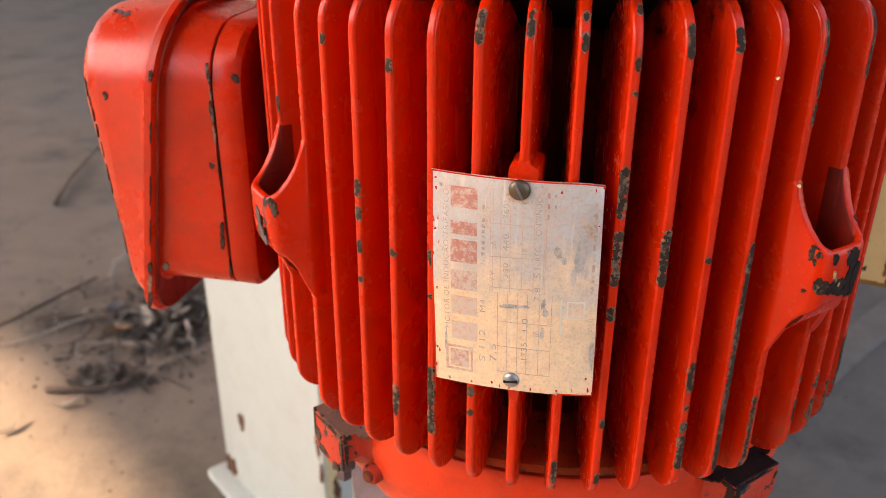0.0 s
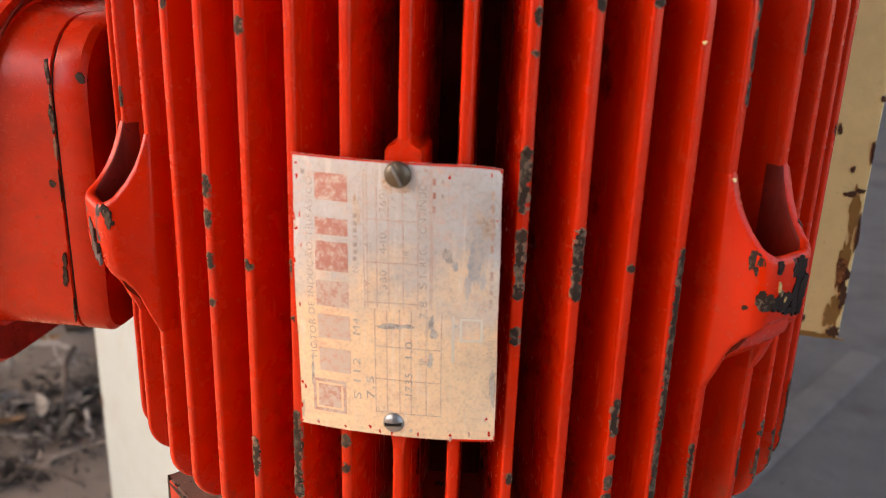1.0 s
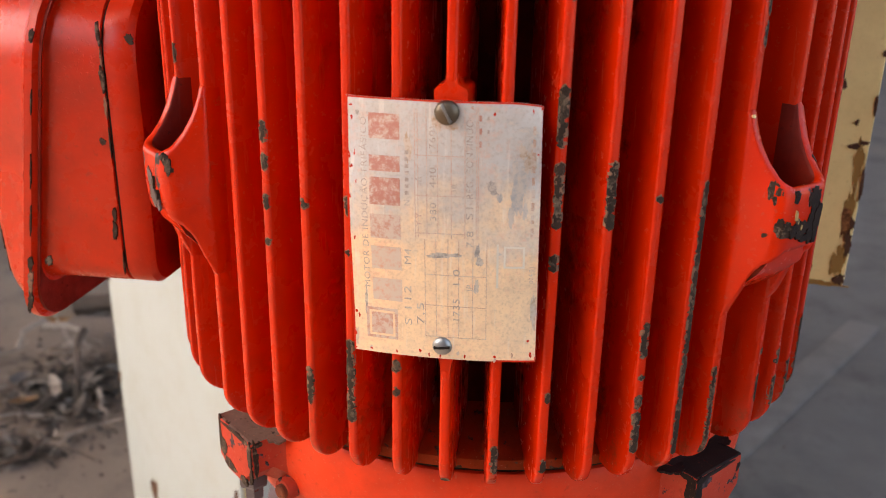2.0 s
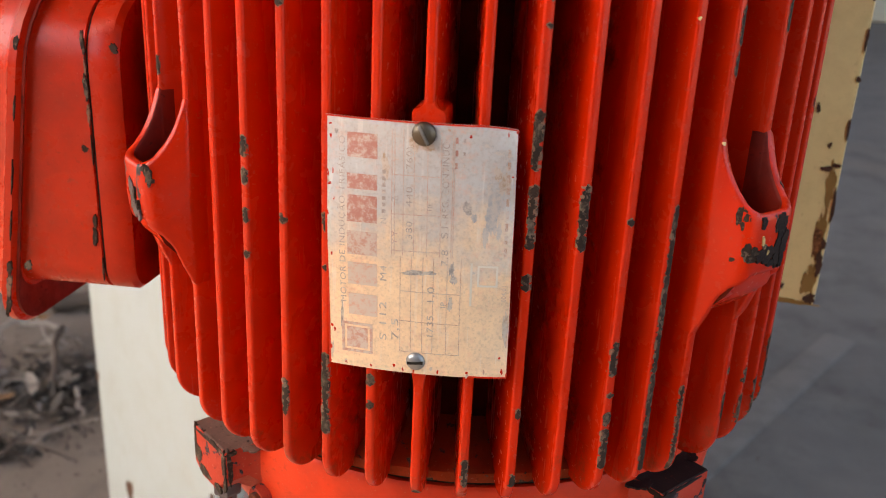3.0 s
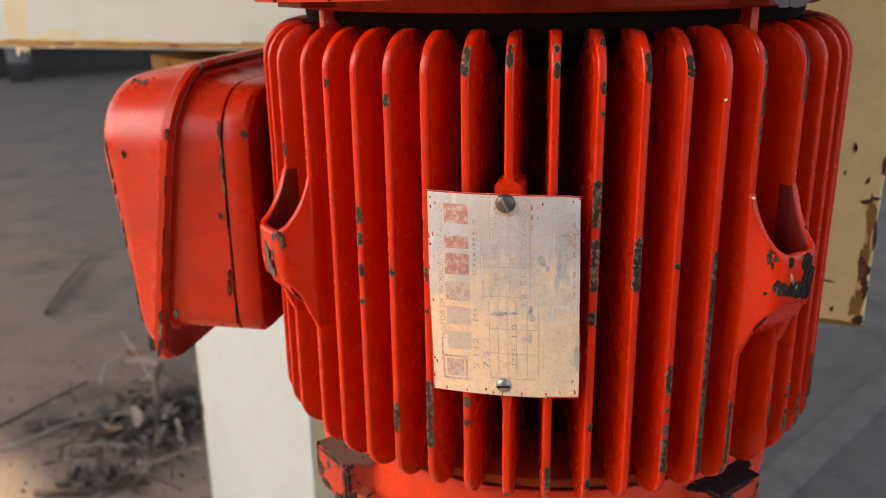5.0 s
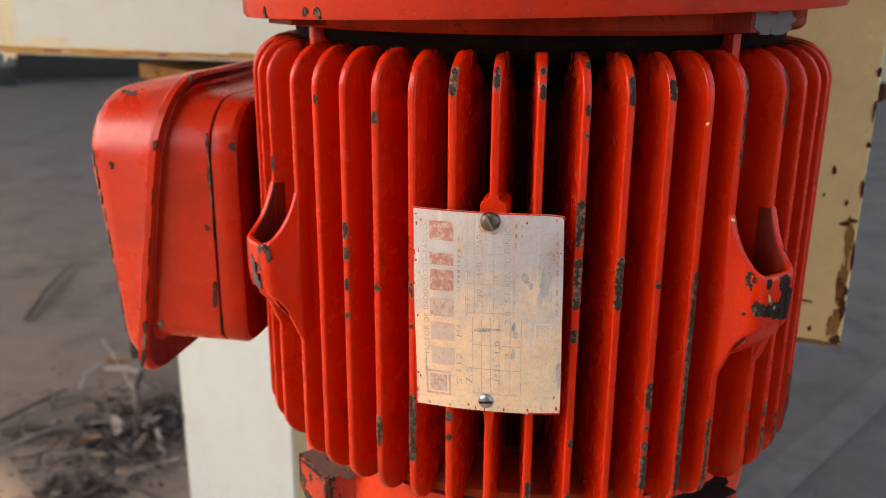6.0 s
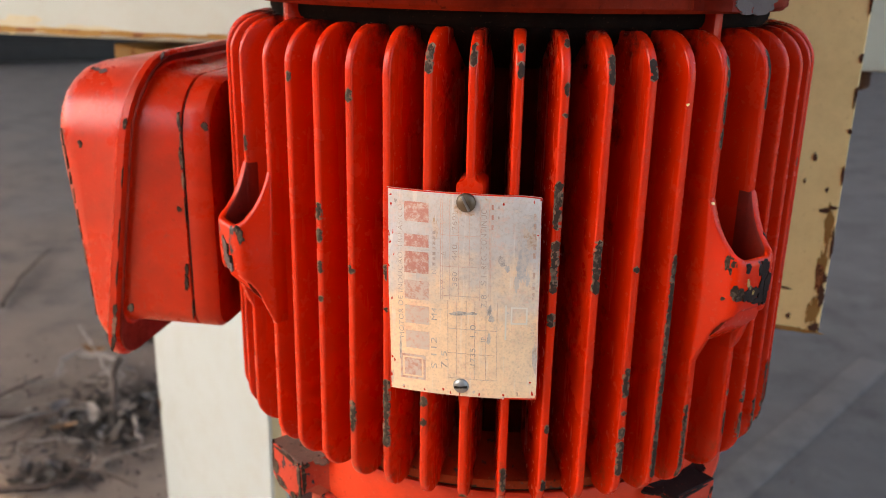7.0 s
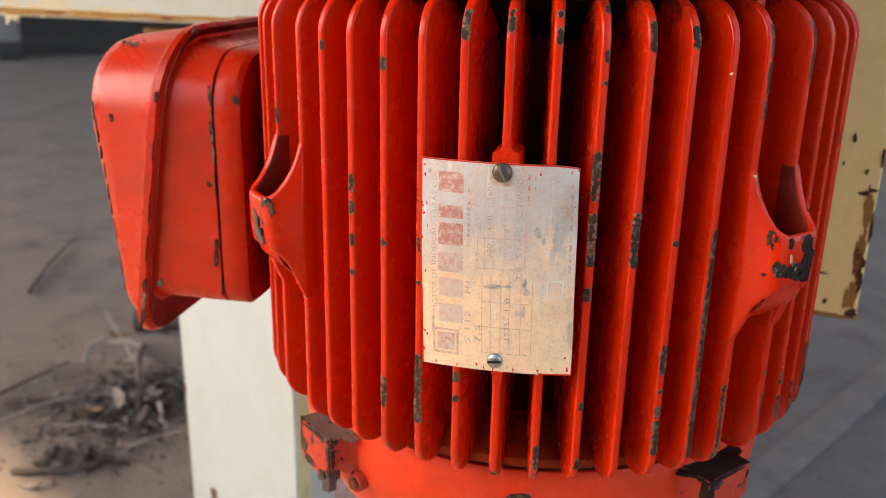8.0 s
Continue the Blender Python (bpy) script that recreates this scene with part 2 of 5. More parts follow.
dusty_red = paint("dusty_red_paint", (0.5, 0.08, 0.025), (0.26, 0.03, 0.01), rough=0.7, spec=0.08, chips=0.6, chip_scale=190, dirt=0.9, dirt_col=(0.07, 0.025, 0.012), dust=0.6)
rust_plug = paint("rusty_plug", (0.26, 0.06, 0.025), (0.1, 0.03, 0.015), rough=0.7, chips=0.6, chip_scale=200, dirt=0.6)
plate_mat = plate_material()


def plain(name, col, rough=0.6, metal=0.0):
    m, nt, b = mat_new(name)
    v = coords(nt)
    n = noise_tex(nt, v, 300.0, 4.0)
    nt.links.new(mixc(nt, n, tuple(c * 0.7 for c in col), col), b.inputs["Base Color"])
    b.inputs["Roughness"].default_value = rough
    b.inputs["Metallic"].default_value = metal
    return m


def ink(name, col, worn):
    """Print rubbed through in patches to the pale metal."""
    m, nt, b = mat_new(name)
    v = coords(nt, spread=False)
    n = noise_tex(nt, v, 620.0, 6.0, 0.75)
    gone = ramp(nt, n, [(0.62 - worn, grey(0)), (0.78 - worn, grey(0.85))])
    nt.links.new(mixc(nt, gone, col, (0.68, 0.59, 0.52)), b.inputs["Base Color"])
    b.inputs["Roughness"].default_value = 0.4
    b.inputs["Metallic"].default_value = 0.5
    return m


ink_red = ink("faded_red_ink", (0.55, 0.25, 0.2), 0.15)
ink_red_worn = ink("worn_red_ink", (0.6, 0.33, 0.26), 0.21)
ink_red_faint = ink("rubbed_red_ink", (0.7, 0.42, 0.32), 0.26)
ink_dark = ink("stamped_grey", (0.42, 0.345, 0.31), 0.18)
scuff_mat = ink("grey_scuff", (0.33, 0.3, 0.29), 0.2)
blue_scuff = ink("blue_grey_scuff", (0.46, 0.46, 0.47), 0.24)
rust_film = ink("thin_rust", (0.5, 0.35, 0.24), 0.24)
rule_faint = ink("rubbed_rule", (0.56, 0.34, 0.25), 0.2)
pale_rule = ink("pale_rule", (0.8, 0.74, 0.66), 0.05)
ink_line = ink("faded_rule", (0.64, 0.41, 0.33), 0.2)
rust_dark = plain("dark_rust", (0.09, 0.035, 0.014), 0.8)


def concrete(name, a, b_, dust, drift=None):
    m, nt, b = mat_new(name)
    v = coords(nt, spread=False)
    big = noise_tex(nt, v, 1.3, 5.0, 0.6)
    mid = noise_tex(nt, v, 9.0, 6.0, 0.65)
    fine = noise_tex(nt, v, 160.0, 4.0, 0.7)
    col = mixc(nt, mid, a, b_)
    if drift:
        big = math_n(nt, 'ADD', big, math_n(nt, 'MULTIPLY', math_n(nt, 'SUBTRACT', math_n(nt, 'MULTIPLY', along(nt, *drift[0]), along(nt, *drift[1])), 0.5), 0.4))
    col = mixc(nt, ramp(nt, big, [(0.35, grey(0)), (0.65, grey(1))]), col, mixc(nt, mid, tuple(x * 0.7 for x in dust), tuple(x * 1.3 for x in dust)))
    col = mixc(nt, math_n(nt, 'MULTIPLY', ramp(nt, fine, [(0.55, grey(0)), (0.8, grey(1))]), 0.45), col, (0.06, 0.045, 0.04))
    stain = ramp(nt, noise_tex(nt, v, 5.5, 8.0, 0.72), [(0.5, grey(0)), (0.68, grey(0.6))])
    col = mixc(nt, stain, col, tuple(0.45 * x for x in a))
    nt.links.new(col, b.inputs["Base Color"])
    b.inputs["Roughness"].default_value = 0.85
    bump(nt, b, math_n(nt, 'ADD', fine, math_n(nt, 'MULTIPLY', mid, 3.0)), 0.35, 0.003)
    return m


floor_mat = concrete("dusty_concrete", (0.08, 0.08, 0.081), (0.165, 0.16, 0.157), (0.178, 0.142, 0.118), (("X", 0.4, -0.6), ("Y", 3.0, 0.8)))
patch_mat = concrete("pale_concrete_patch", (0.12, 0.118, 0.117), (0.21, 0.203, 0.197), (0.16, 0.15, 0.14))
wall_mat = concrete("grey_plaster", (0.3, 0.29, 0.28), (0.36, 0.35, 0.33), (0.3, 0.27, 0.25))
dark_mat = concrete("dark_machine", (0.02, 0.02, 0.022), (0.035, 0.035, 0.035), (0.03, 0.028, 0.025))


def leaf_material(name, dark, pale):
    """Dry leaf: each blade its own shade, with veins of fine grain."""
    m, nt, b = mat_new(name)
    v = coords(nt, spread=False)
    g = nt.nodes.new("ShaderNodeNewGeometry")
    shade = ramp(nt, g.outputs["Random Per Island"], [(0.0, dark), (0.7, tuple(2.2 * x for x in dark)), (1.0, pale)])
    n = noise_tex(nt, v, 220.0, 5.0, 0.7)
    nt.links.new(mixc(nt, ramp(nt, n, [(0.4, grey(0)), (0.7, grey(0.6))]), shade, tuple(0.5 * x for x in dark)), b.inputs["Base Color"])
    b.inputs["Roughness"].default_value = 0.6
    bump(nt, b, n, 0.4, 0.001)
    return m


leaf_mat = leaf_material("dry_leaf", (0.03, 0.024, 0.02), (0.34, 0.29, 0.25))
orange_leaf = leaf_material("orange_leaf", (0.13, 0.06, 0.02), (0.3, 0.15, 0.06))
pale_leaf = concrete("bleached_leaf", (0.22, 0.2, 0.18), (0.34, 0.31, 0.28), (0.26, 0.22, 0.19))
twig_mat = concrete("dry_twig", (0.06, 0.043, 0.032), (0.11, 0.08, 0.06), (0.08, 0.056, 0.045))


# ---- builders ----
def link(name, bm, mat, parent=None, label="", smooth=40):
    me = bpy.data.meshes.new(name)
    bmesh.ops.recalc_face_normals(bm, faces=bm.faces)
    bm.to_mesh(me)
    bm.free()
    me.materials.append(mat)
    if smooth:
        me.shade_smooth()
        me.set_sharp_from_angle(angle=radians(smooth))
    ob = new(name, me)
    if parent:
        ob.parent = parent
    return tagged(ob, label)


def part(name, bm, mat, parent, label="", smooth=40):
    return link(name, bm, mat, parent, label, smooth)


def thing(name, label, category, at=(0, 0, 0), group="", kind=""):
    ob = new(name)
    ob.empty_display_size = 0.05
    ob.location = at
    return tagged(ob, label, category, group, kind)


def loft(rings, cap0=True, cap1=True, bm=None):
    """Skin closed rings of equal length."""
    bm = bm or bmesh.new()
    vs = [[bm.verts.new(p) for p in r] for r in rings]
    n = len(vs[0])
    for a, b in zip(vs, vs[1:]):
        for i in range(n):
            j = (i + 1) % n
            bm.faces.new((a[i], a[j], b[j], b[i]))
    if cap0:
        bm.faces.new(vs[0][::-1])
    if cap1:
        bm.faces.new(vs[-1])
    return bm


def turned(profile, n=64, bm=None):
    """A solid of revolution about z from (r, z) points; ends closed."""
    rings = [[(r * math.cos(2 * math.pi * i / n), r * math.sin(2 * math.pi * i / n), z) for i in range(n)] for r, z in profile]
    return loft(rings, True, True, bm)


def box_bm(sx, sy, sz, m=None, bevel=0.0, bm=None, seg=2):
    """A box of those sizes about the origin, put at the pose m, with bevelled edges."""
    tmp = bmesh.new()
    bmesh.ops.create_cube(tmp, size=1.0, matrix=Matrix.Diagonal((sx, sy, sz, 1)))
    if bevel:
        bmesh.ops.bevel(tmp, geom=tmp.edges[:], offset=bevel, segments=seg, profile=0.6, affect='EDGES')
    if m:
        bmesh.ops.transform(tmp, matrix=m, verts=tmp.verts)
    if bm is None:
        return tmp
    me = bpy.data.meshes.new("tmp")
    tmp.to_mesh(me)
    tmp.free()
    bm.from_mesh(me)
    bpy.data.meshes.remove(me)
    return bm


def rrect(y0, y1, z0, z1, rt, rb=None, n=7):
    """A rounded rectangle in y and z, as (y, z) points; its own radius at the top and the bottom."""
    out = []
    rb = rt if rb is None else rb
    for sy, cz, a0, r in ((1, z1 - rt, 0, rt), (-1, z1 - rt, 90, rt), (-1, z0 + rb, 180, rb), (1, z0 + rb, 270, rb)):
        cy = y1 - r if sy > 0 else y0 + r
        for i in range(n + 1):
            a = radians(a0 + 90 * i / n)
            out.append((cy + r * math.cos(a), cz + r * math.sin(a)))
    return out


def lerp(a, b, t):
    return a + (b - a) * t


def blob(m, rx, ry, seed, n=36, lift=0.00015, ragged=1.0):
    """A ragged flake, flat on the xy plane of the pose m."""
    rnd = random.Random(seed)
    lift += 0.00003 * (seed % 7)
    b = bmesh.new()
    top, low = [], []
    ph = [rnd.uniform(0, 6.28) for _ in range(4)]
    for i in range(n):
        a = 2 * math.pi * i / n
        k = 1 + 0.16 * math.sin(2 * a + ph[0]) + 0.12 * math.sin(3 * a + ph[1]) + ragged * (0.12 * math.sin(7 * a + ph[2]) + 0.08 * math.sin(11 * a + ph[3])) + ragged * rnd.uniform(-0.13, 0.13)
        top.append(b.verts.new(m @ Vector((rx * k * math.cos(a), ry * k * math.sin(a), lift))))
        low.append(b.verts.new(m @ Vector((rx * k * math.cos(a), ry * k * math.sin(a), -0.0004))))
    b.faces.new(top)
    for i in range(n):
        j = (i + 1) % n
        b.faces.new((top[i], top[j], low[j], low[i]))
    return b


def basis(origin, ux, uy):
    """A matrix with those x and y axes and z up, at origin."""
    uz = Vector(ux).cross(Vector(uy))
    m = Matrix((Vector(ux), Vector(uy), uz)).transposed().to_4x4()
    return Matrix.Translation(origin) @ m


# ---- setting ----
ZM = 0.518                                  # the motor's middle above the floor

bm = bmesh.new()
bmesh.ops.create_grid(bm, x_segments=2, y_segments=2, size=150)
tagged(link("floor", bm, floor_mat, smooth=0), "grey-brown dusty concrete floor with reddish soil", "floor", kind="structure")

# pale strip in the floor
STRIP = basis((0.3141, 0.7084, 0), Vector((0.552, 0.834, 0)), Vector((-0.834, 0.552, 0)))
bm = box_bm(0.95, 0.048, 0.006, STRIP @ pose(-0.055, 0.024, 0.0), 0.0015)
tagged(link("floor_strip", bm, patch_mat), "pale cement strip patched into the floor", "floor", kind="structure")

# roof over the yard's shaded part, with its edge towards the sun; walls far behind
ROOF_Z = 5.0
SHADE = 0.0                                 # the shadow's edge on the floor, along V
n_sun = to_sun.dot(V)
edge_v = SHADE + ROOF_Z / to_sun.z * n_sun  # the roof's edge, along V
roof_mid = V * (edge_v + 9.0)
roof_mid = roof_mid + U * -9.25
bm = box_bm(23.5, 18, 0.25, basis((roof_mid.x, roof_mid.y, ROOF_Z + 0.125), U, V))
tagged(link("ceiling", bm, wall_mat, smooth=0), "plain grey shed roof", "roof", kind="structure")
wall_mid = V * 14.0
bm = box_bm(40, 0.25, ROOF_Z, basis((wall_mid.x, wall_mid.y, ROOF_Z / 2), U, V))
tagged(link("wall_north", bm, wall_mat, smooth=0), "plain grey shed wall far behind", "wall", kind="structure")


# unseen wall added across the open side, its height set to cut low sky light
yard = V * -9.0
bm = box_bm(40, 0.25, 2.4, basis((yard.x, yard.y, 1.2), U, V))
tagged(link("wall_south", bm, wall_mat, smooth=0), "unseen grey wall added to cut low sky light", "wall", kind="structure")


# unseen block added behind the viewpoint to darken the gaps that face it
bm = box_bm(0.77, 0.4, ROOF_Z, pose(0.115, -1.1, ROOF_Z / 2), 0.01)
tagged(link("wall_pier", bm, wall_mat), "unseen grey block added to cut light on the motor's front", "wall", kind="structure")


# ---- motor ----
motor = thing("electric_motor", "red painted finned electric motor standing upright, paint chipped", "motor", (0, 0, ZM))
R_FIN, R_CORE = 0.112, 0.081
Z_TOP, Z_BOT = 0.0778, -0.0755
D_FIN = 6.652

# housing under the fins
prof = [(0.06, Z_BOT), (0.0965, Z_BOT), (0.0972, Z_BOT + 0.0008), (0.0972, Z_BOT + 0.003), (0.09, Z_BOT + 0.006), (R_CORE, Z_BOT + 0.011), (R_CORE, Z_TOP - 0.012), (0.092, Z_TOP - 0.003), (0.092, Z_TOP + 0.002), (0.06, Z_TOP + 0.004)]
# the housing's dark colour holds both grime and the shade between fins
part("housing", turned(prof, 96), core_paint, motor, "grimy red housing, darkened for the shade between fins")


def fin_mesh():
    """One cooling fin in its own plane: x outwards, z up, y across; slim tip, thicker root, round corners."""
    rc, rt, n = 0.0105, 0.0135, 9
    outline = [(R_CORE - 0.003, Z_TOP - 0.002)]
    for i in range(n + 1):
        a = radians(90 - 90 * i / n)
        outline.append((R_FIN - rt + rt * math.cos(a), Z_TOP - rt + rt * math.sin(a)))
    for i in range(n + 1):
        a = radians(-90 * i / n)
        outline.append((R_FIN - rc + rc * math.cos(a), Z_BOT + rc + rc * math.sin(a)))
    outline.append((R_CORE - 0.003, Z_BOT + 0.002))

    def half(x):
        return 0.00135 + 0.0011 * (R_FIN - x) / (R_FIN - R_CORE)

    def inset(p, d):
        x, z = p
        cx, cz = min(x, R_FIN - (rt if z > 0 else rc)), max(min(z, Z_TOP - rt), Z_BOT + rc)
        v = Vector((x - cx, z - cz))
        if v.length < 1e-6:
            return p
        v.normalize()
        return (x - v.x * d, z - v.y * d)
    rings = []
    rad = 0.0009
    arc = [(rad * (1 - math.sin(radians(a))), rad * (1 - math.cos(radians(a)))) for a in (0, 22, 44, 66, 90)]
    for s, (d, e) in [(-1, p) for p in arc] + [(1, p) for p in arc[::-1]]:
        ring = []
        for p in outline:
            q = inset(p, d)
            ring.append((q[0], s * (half(q[0]) - e), q[1]))
        rings.append(ring)
    me = bpy.data.meshes.new("fin")
    b = loft(rings)
    bmesh.ops.recalc_face_normals(b, faces=b.faces)
    b.to_mesh(me)
    b.free()
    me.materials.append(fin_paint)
    me.shade_smooth()
    me.set_sharp_from_angle(angle=radians(75))
    return me


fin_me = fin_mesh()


def az(deg):
    """Turn about z that brings x to the motor's front (-y), then deg towards +x."""
    return pose(0, 0, 0, 0, 0, deg - 90)


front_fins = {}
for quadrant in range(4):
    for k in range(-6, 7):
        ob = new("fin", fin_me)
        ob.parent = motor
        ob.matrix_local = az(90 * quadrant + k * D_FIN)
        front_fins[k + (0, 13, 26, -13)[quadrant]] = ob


def curve_at(pts, x):
    """Linear between (x, value) points."""
    for (x0, v0), (x1, v1) in zip(pts, pts[1:]):
        if x <= x1:
            return lerp(v0, v1, max(0.0, (x - x0) / (x1 - x0)))
    return pts[-1][1]


LUG_TOP = ((0.108, 0.0292), (0.1117, 0.0285), (0.113, 0.0243), (0.1145, 0.0205), (0.117, 0.0161), (0.12, 0.0128), (0.1224, 0.0108))
LUG_LOW = ((0.108, -0.0275), (0.1114, -0.0268), (0.1135, -0.0224), (0.115, -0.0186), (0.1166, -0.0142), (0.1204, -0.0098), (0.1224, -0.0078))


def lug_wall_bm():
    """Cast pocket between two fins: both side walls sweep out from the fin tips and meet in a blunt front wall with round corners."""
    full = 0.0016
    line = []
    for r in (0.103, 0.1055, 0.1075, 0.1095, 0.1108, 0.1114, 0.1119, 0.1126, 0.1135, 0.1147, 0.116, 0.1175, 0.1187):
        line.append((r, -(r * 0.0893 if r < 0.112 else lerp(0.01, 0.0084, (r - 0.112) / 0.0075)), curve_at(LUG_TOP, r), curve_at(LUG_LOW, r), 0.0))
    cr, cy, rad = 0.1193, -0.0053, 0.0031
    for i in range(6):
        a = radians(90 * i / 5)
        r, y = cr + rad * math.sin(a), cy - rad * math.cos(a)
        t = i / 5
        line.append((r, y, lerp(0.0135, 0.0102, t ** 0.7), lerp(-0.0108, -0.0072, t), 0.0010 * t))
    for y in (-0.003, 0.0):
        line.append((0.1224, y, 0.0101, -0.0072, 0.0010))
    line += [(r, -y, zt, zb, d) for r, y, zt, zb, d in line[-2::-1]]
    rings = []
    for i, (r, y, zt, zb, d) in enumerate(line):
        p, q = line[max(0, i - 1)], line[min(len(line) - 1, i + 1)]
        tx, ty = q[0] - p[0], q[1] - p[1]
        ln = math.hypot(tx, ty)
        nx, ny = ty / ln, -tx / ln                  # outwards
        if nx < -0.2 or (abs(nx) <= 0.2 and ny * y < 0):
            nx, ny = -nx, -ny
        half = full if r > 0.1085 else lerp(0.0012, full, (r - 0.103) / 0.0055)
        sect = ((-half, zb + 0.0008), (-half, lerp(zb, zt, 0.5)), (-half, zt - 0.0016), (-0.7 * half, zt - 0.0005), (-0.25 * half, zt), (0.3 * half, zt), (0.75 * half, zt - 0.0006), (half, zt - 0.0018), (half, lerp(zb, zt, 0.45)), (half - d * 0.7, zb + 0.0018), (half - d - 0.0004, zb + 0.0003), (-half + 0.0004, zb))
        rings.append([(r + nx * o, y + ny * o, z) for o, z in sect])
    return loft(rings)


def lug_floor_bm():
    """The pocket's sloping floor, from the front wall down to the housing."""
    rows = []
    for r, z, th in ((0.1222, -0.0025, 0.0035), (0.119, -0.0095, 0.0035), (0.113, -0.016, 0.0035), (0.1, -0.0205, 0.0035), (0.079, -0.022, 0.0035)):
        hw = min(r * 0.0893, 0.0098) - 0.0004 - max(0.0, r - 0.1195) * 0.9
        rows.append([(r, -hw, z), (r, -hw * 0.6, z - 0.0008), (r, 0, z - 0.0011), (r, hw * 0.6, z - 0.0008), (r, hw, z), (r, hw, z - th), (r, 0, z - th), (r, -hw, z - th)])
    return loft(rows)


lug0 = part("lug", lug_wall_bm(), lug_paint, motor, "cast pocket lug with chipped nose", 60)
lug0.data.materials.append(red_grime_shade)
# inner walls take the darker paint to put the pocket's shade into colour
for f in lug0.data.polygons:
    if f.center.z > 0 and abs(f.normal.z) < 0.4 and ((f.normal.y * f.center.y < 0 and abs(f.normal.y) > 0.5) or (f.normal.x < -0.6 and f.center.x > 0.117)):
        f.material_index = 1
# floor's upper faces painted dark in place of the pocket's shade
pocket0 = part("pocket_floor", lug_floor_bm(), core_paint, lug0, "pocket floor with shade painted in", 50)
pocket0.data.materials.append(lug_paint)
for f in pocket0.data.polygons:
    f.material_index = 1 if f.normal.z < -0.2 else 0
lug0.matrix_local = az(45)
for k in (135, 225, 315):
    ob = new("lug", lug0.data)
    ob.parent = motor
    ob.matrix_local = az(k)
    tagged(ob, "cast pocket lug with chipped nose")
    fl = new("pocket_floor", pocket0.data)
    fl.parent = ob
    tagged(fl, "pocket floor with shade painted in")


# end shields, upper and lower
def ear_bm(r_in, r_out, hw, z0, z1, cham):
    """A cast ear: a block whose lower outer edge slopes in and whose corners are rounded off."""
    outline = [(r_in, -hw - 0.013), (0.098, -hw - 0.0055), (0.102, -hw - 0.0015), (r_out - 0.0015, -hw), (r_out, -hw + 0.0012), (r_out, hw - 0.0012), (r_out - 0.0015, hw), (0.102, hw + 0.0015), (0.098, hw + 0.0055), (r_in, hw + 0.013)]
    rings = []
    for z, d in ((z0, cham), (z0 + (z1 - z0) * 0.35, cham * 0.35), (z1 - 0.002, 0.0), (z1 - 0.0005, 0.0006), (z1, 0.0018)):
        rings.append([(max(r_in, r - d), y * (1 - d * 12), z) for r, y in outline])
    return loft(rings)


def low_ear_bm():
    """A square cast ear on the lower shield: flat outer face, bottom corners cut off, flared into the bell."""
    hw, zt = 0.0114, -0.0815
    face = [(-hw, zt), (hw, zt), (hw, -0.0925), (hw * 0.4, -0.0992), (-hw * 0.55, -0.0992), (-hw, -0.0958)]
    rings = []
    for r, sy, dz, dt in ((0.084, 1.75, -0.006, 0.0025), (0.0945, 1.45, -0.004, 0.0022), (0.0985, 1.12, -0.0018, 0.0008), (0.101, 1.0, 0.0, 0.0), (0.1077, 1.0, 0.0, 0.0), (0.1082, 0.985, 0.0, -0.0003), (0.1085, 0.94, 0.0, -0.0009)):
        rings.append([(r, y * sy, z + (dt if z == zt else dz + (0.0005 if r > 0.108 else 0.0))) for y, z in face])
    b = loft(rings)
    b.normal_update()
    for f in b.faces:
        c = f.calc_center_median()
        if c.z > -0.0832 and abs(f.normal.z) > 0.6 and c.x > 0.09:
            f.material_index = 1
    return b


EARS = (45, 135, 225, 315)
LOW_EARS = {45: 46.8, 135: 137.0, 225: 227.5, 315: 318.4}
prof = [(0.05, Z_TOP), (0.094, Z_TOP), (0.095, Z_TOP + 0.002), (0.095, Z_TOP + 0.03), (0.05, Z_TOP + 0.03)]
part("joint_gap", turned([(0.08, -0.0772), (0.0964, -0.0772), (0.0964, -0.0754), (0.08, -0.0754)], 72), dark_gap, motor, "dark joint")
part("lower_rim", turned([(0.0805, Z_BOT + 0.0125), (0.085, Z_BOT + 0.0095), (0.0965, Z_BOT + 0.0045), (0.0979, Z_BOT + 0.003), (0.0979, Z_BOT - 0.0001), (0.0915, Z_BOT - 0.0004)], 72), dusty_red, motor, "dusty orange-red lower rim")
part("upper_rim", turned([(0.08, Z_TOP - 0.014), (0.0925, Z_TOP - 0.004), (0.0932, Z_TOP - 0.001), (0.0932, Z_TOP + 0.001), (0.08, Z_TOP + 0.001)], 72), soot_shade_paint, motor, "sooty upper rim of the housing with shade painted in")
part("upper_end_shield", turned(prof, 72), soot_shade_paint, motor, "upper end shield blackened by soot and painted shade")
part("upper_flange", turned([(0.09, Z_TOP + 0.0046), (0.0995, Z_TOP + 0.0044), (0.101, Z_TOP + 0.0058), (0.101, Z_TOP + 0.03), (0.09, Z_TOP + 0.031)], 72), flange_paint, motor, "oily dark red upper flange")
ear_up = ear_bm(0.08, 0.11, 0.0105, Z_TOP + 0.0055, Z_TOP + 0.026, 0.0)
ear_lo = low_ear_bm()
prof = [(0.05, -0.15), (0.06, -0.15), (0.064, -0.146), (0.075, -0.136), (0.087, -0.123), (0.0945, -0.11), (0.0978, -0.1), (0.0985, -0.092), (0.0985, -0.0785), (0.0977, -0.0773), (0.09, -0.0768), (0.05, -0.0768)]
part("lower_end_shield", turned(prof, 96), bell_paint, motor)
up0 = part("upper_ear", ear_up, red_grime_shade, motor, "grimy ear with bare grey corner", 30)
lo0 = part("lower_ear", ear_lo, ear_paint, motor, "square cast ear with greasy top", 30)
lo0.data.materials.append(grease)
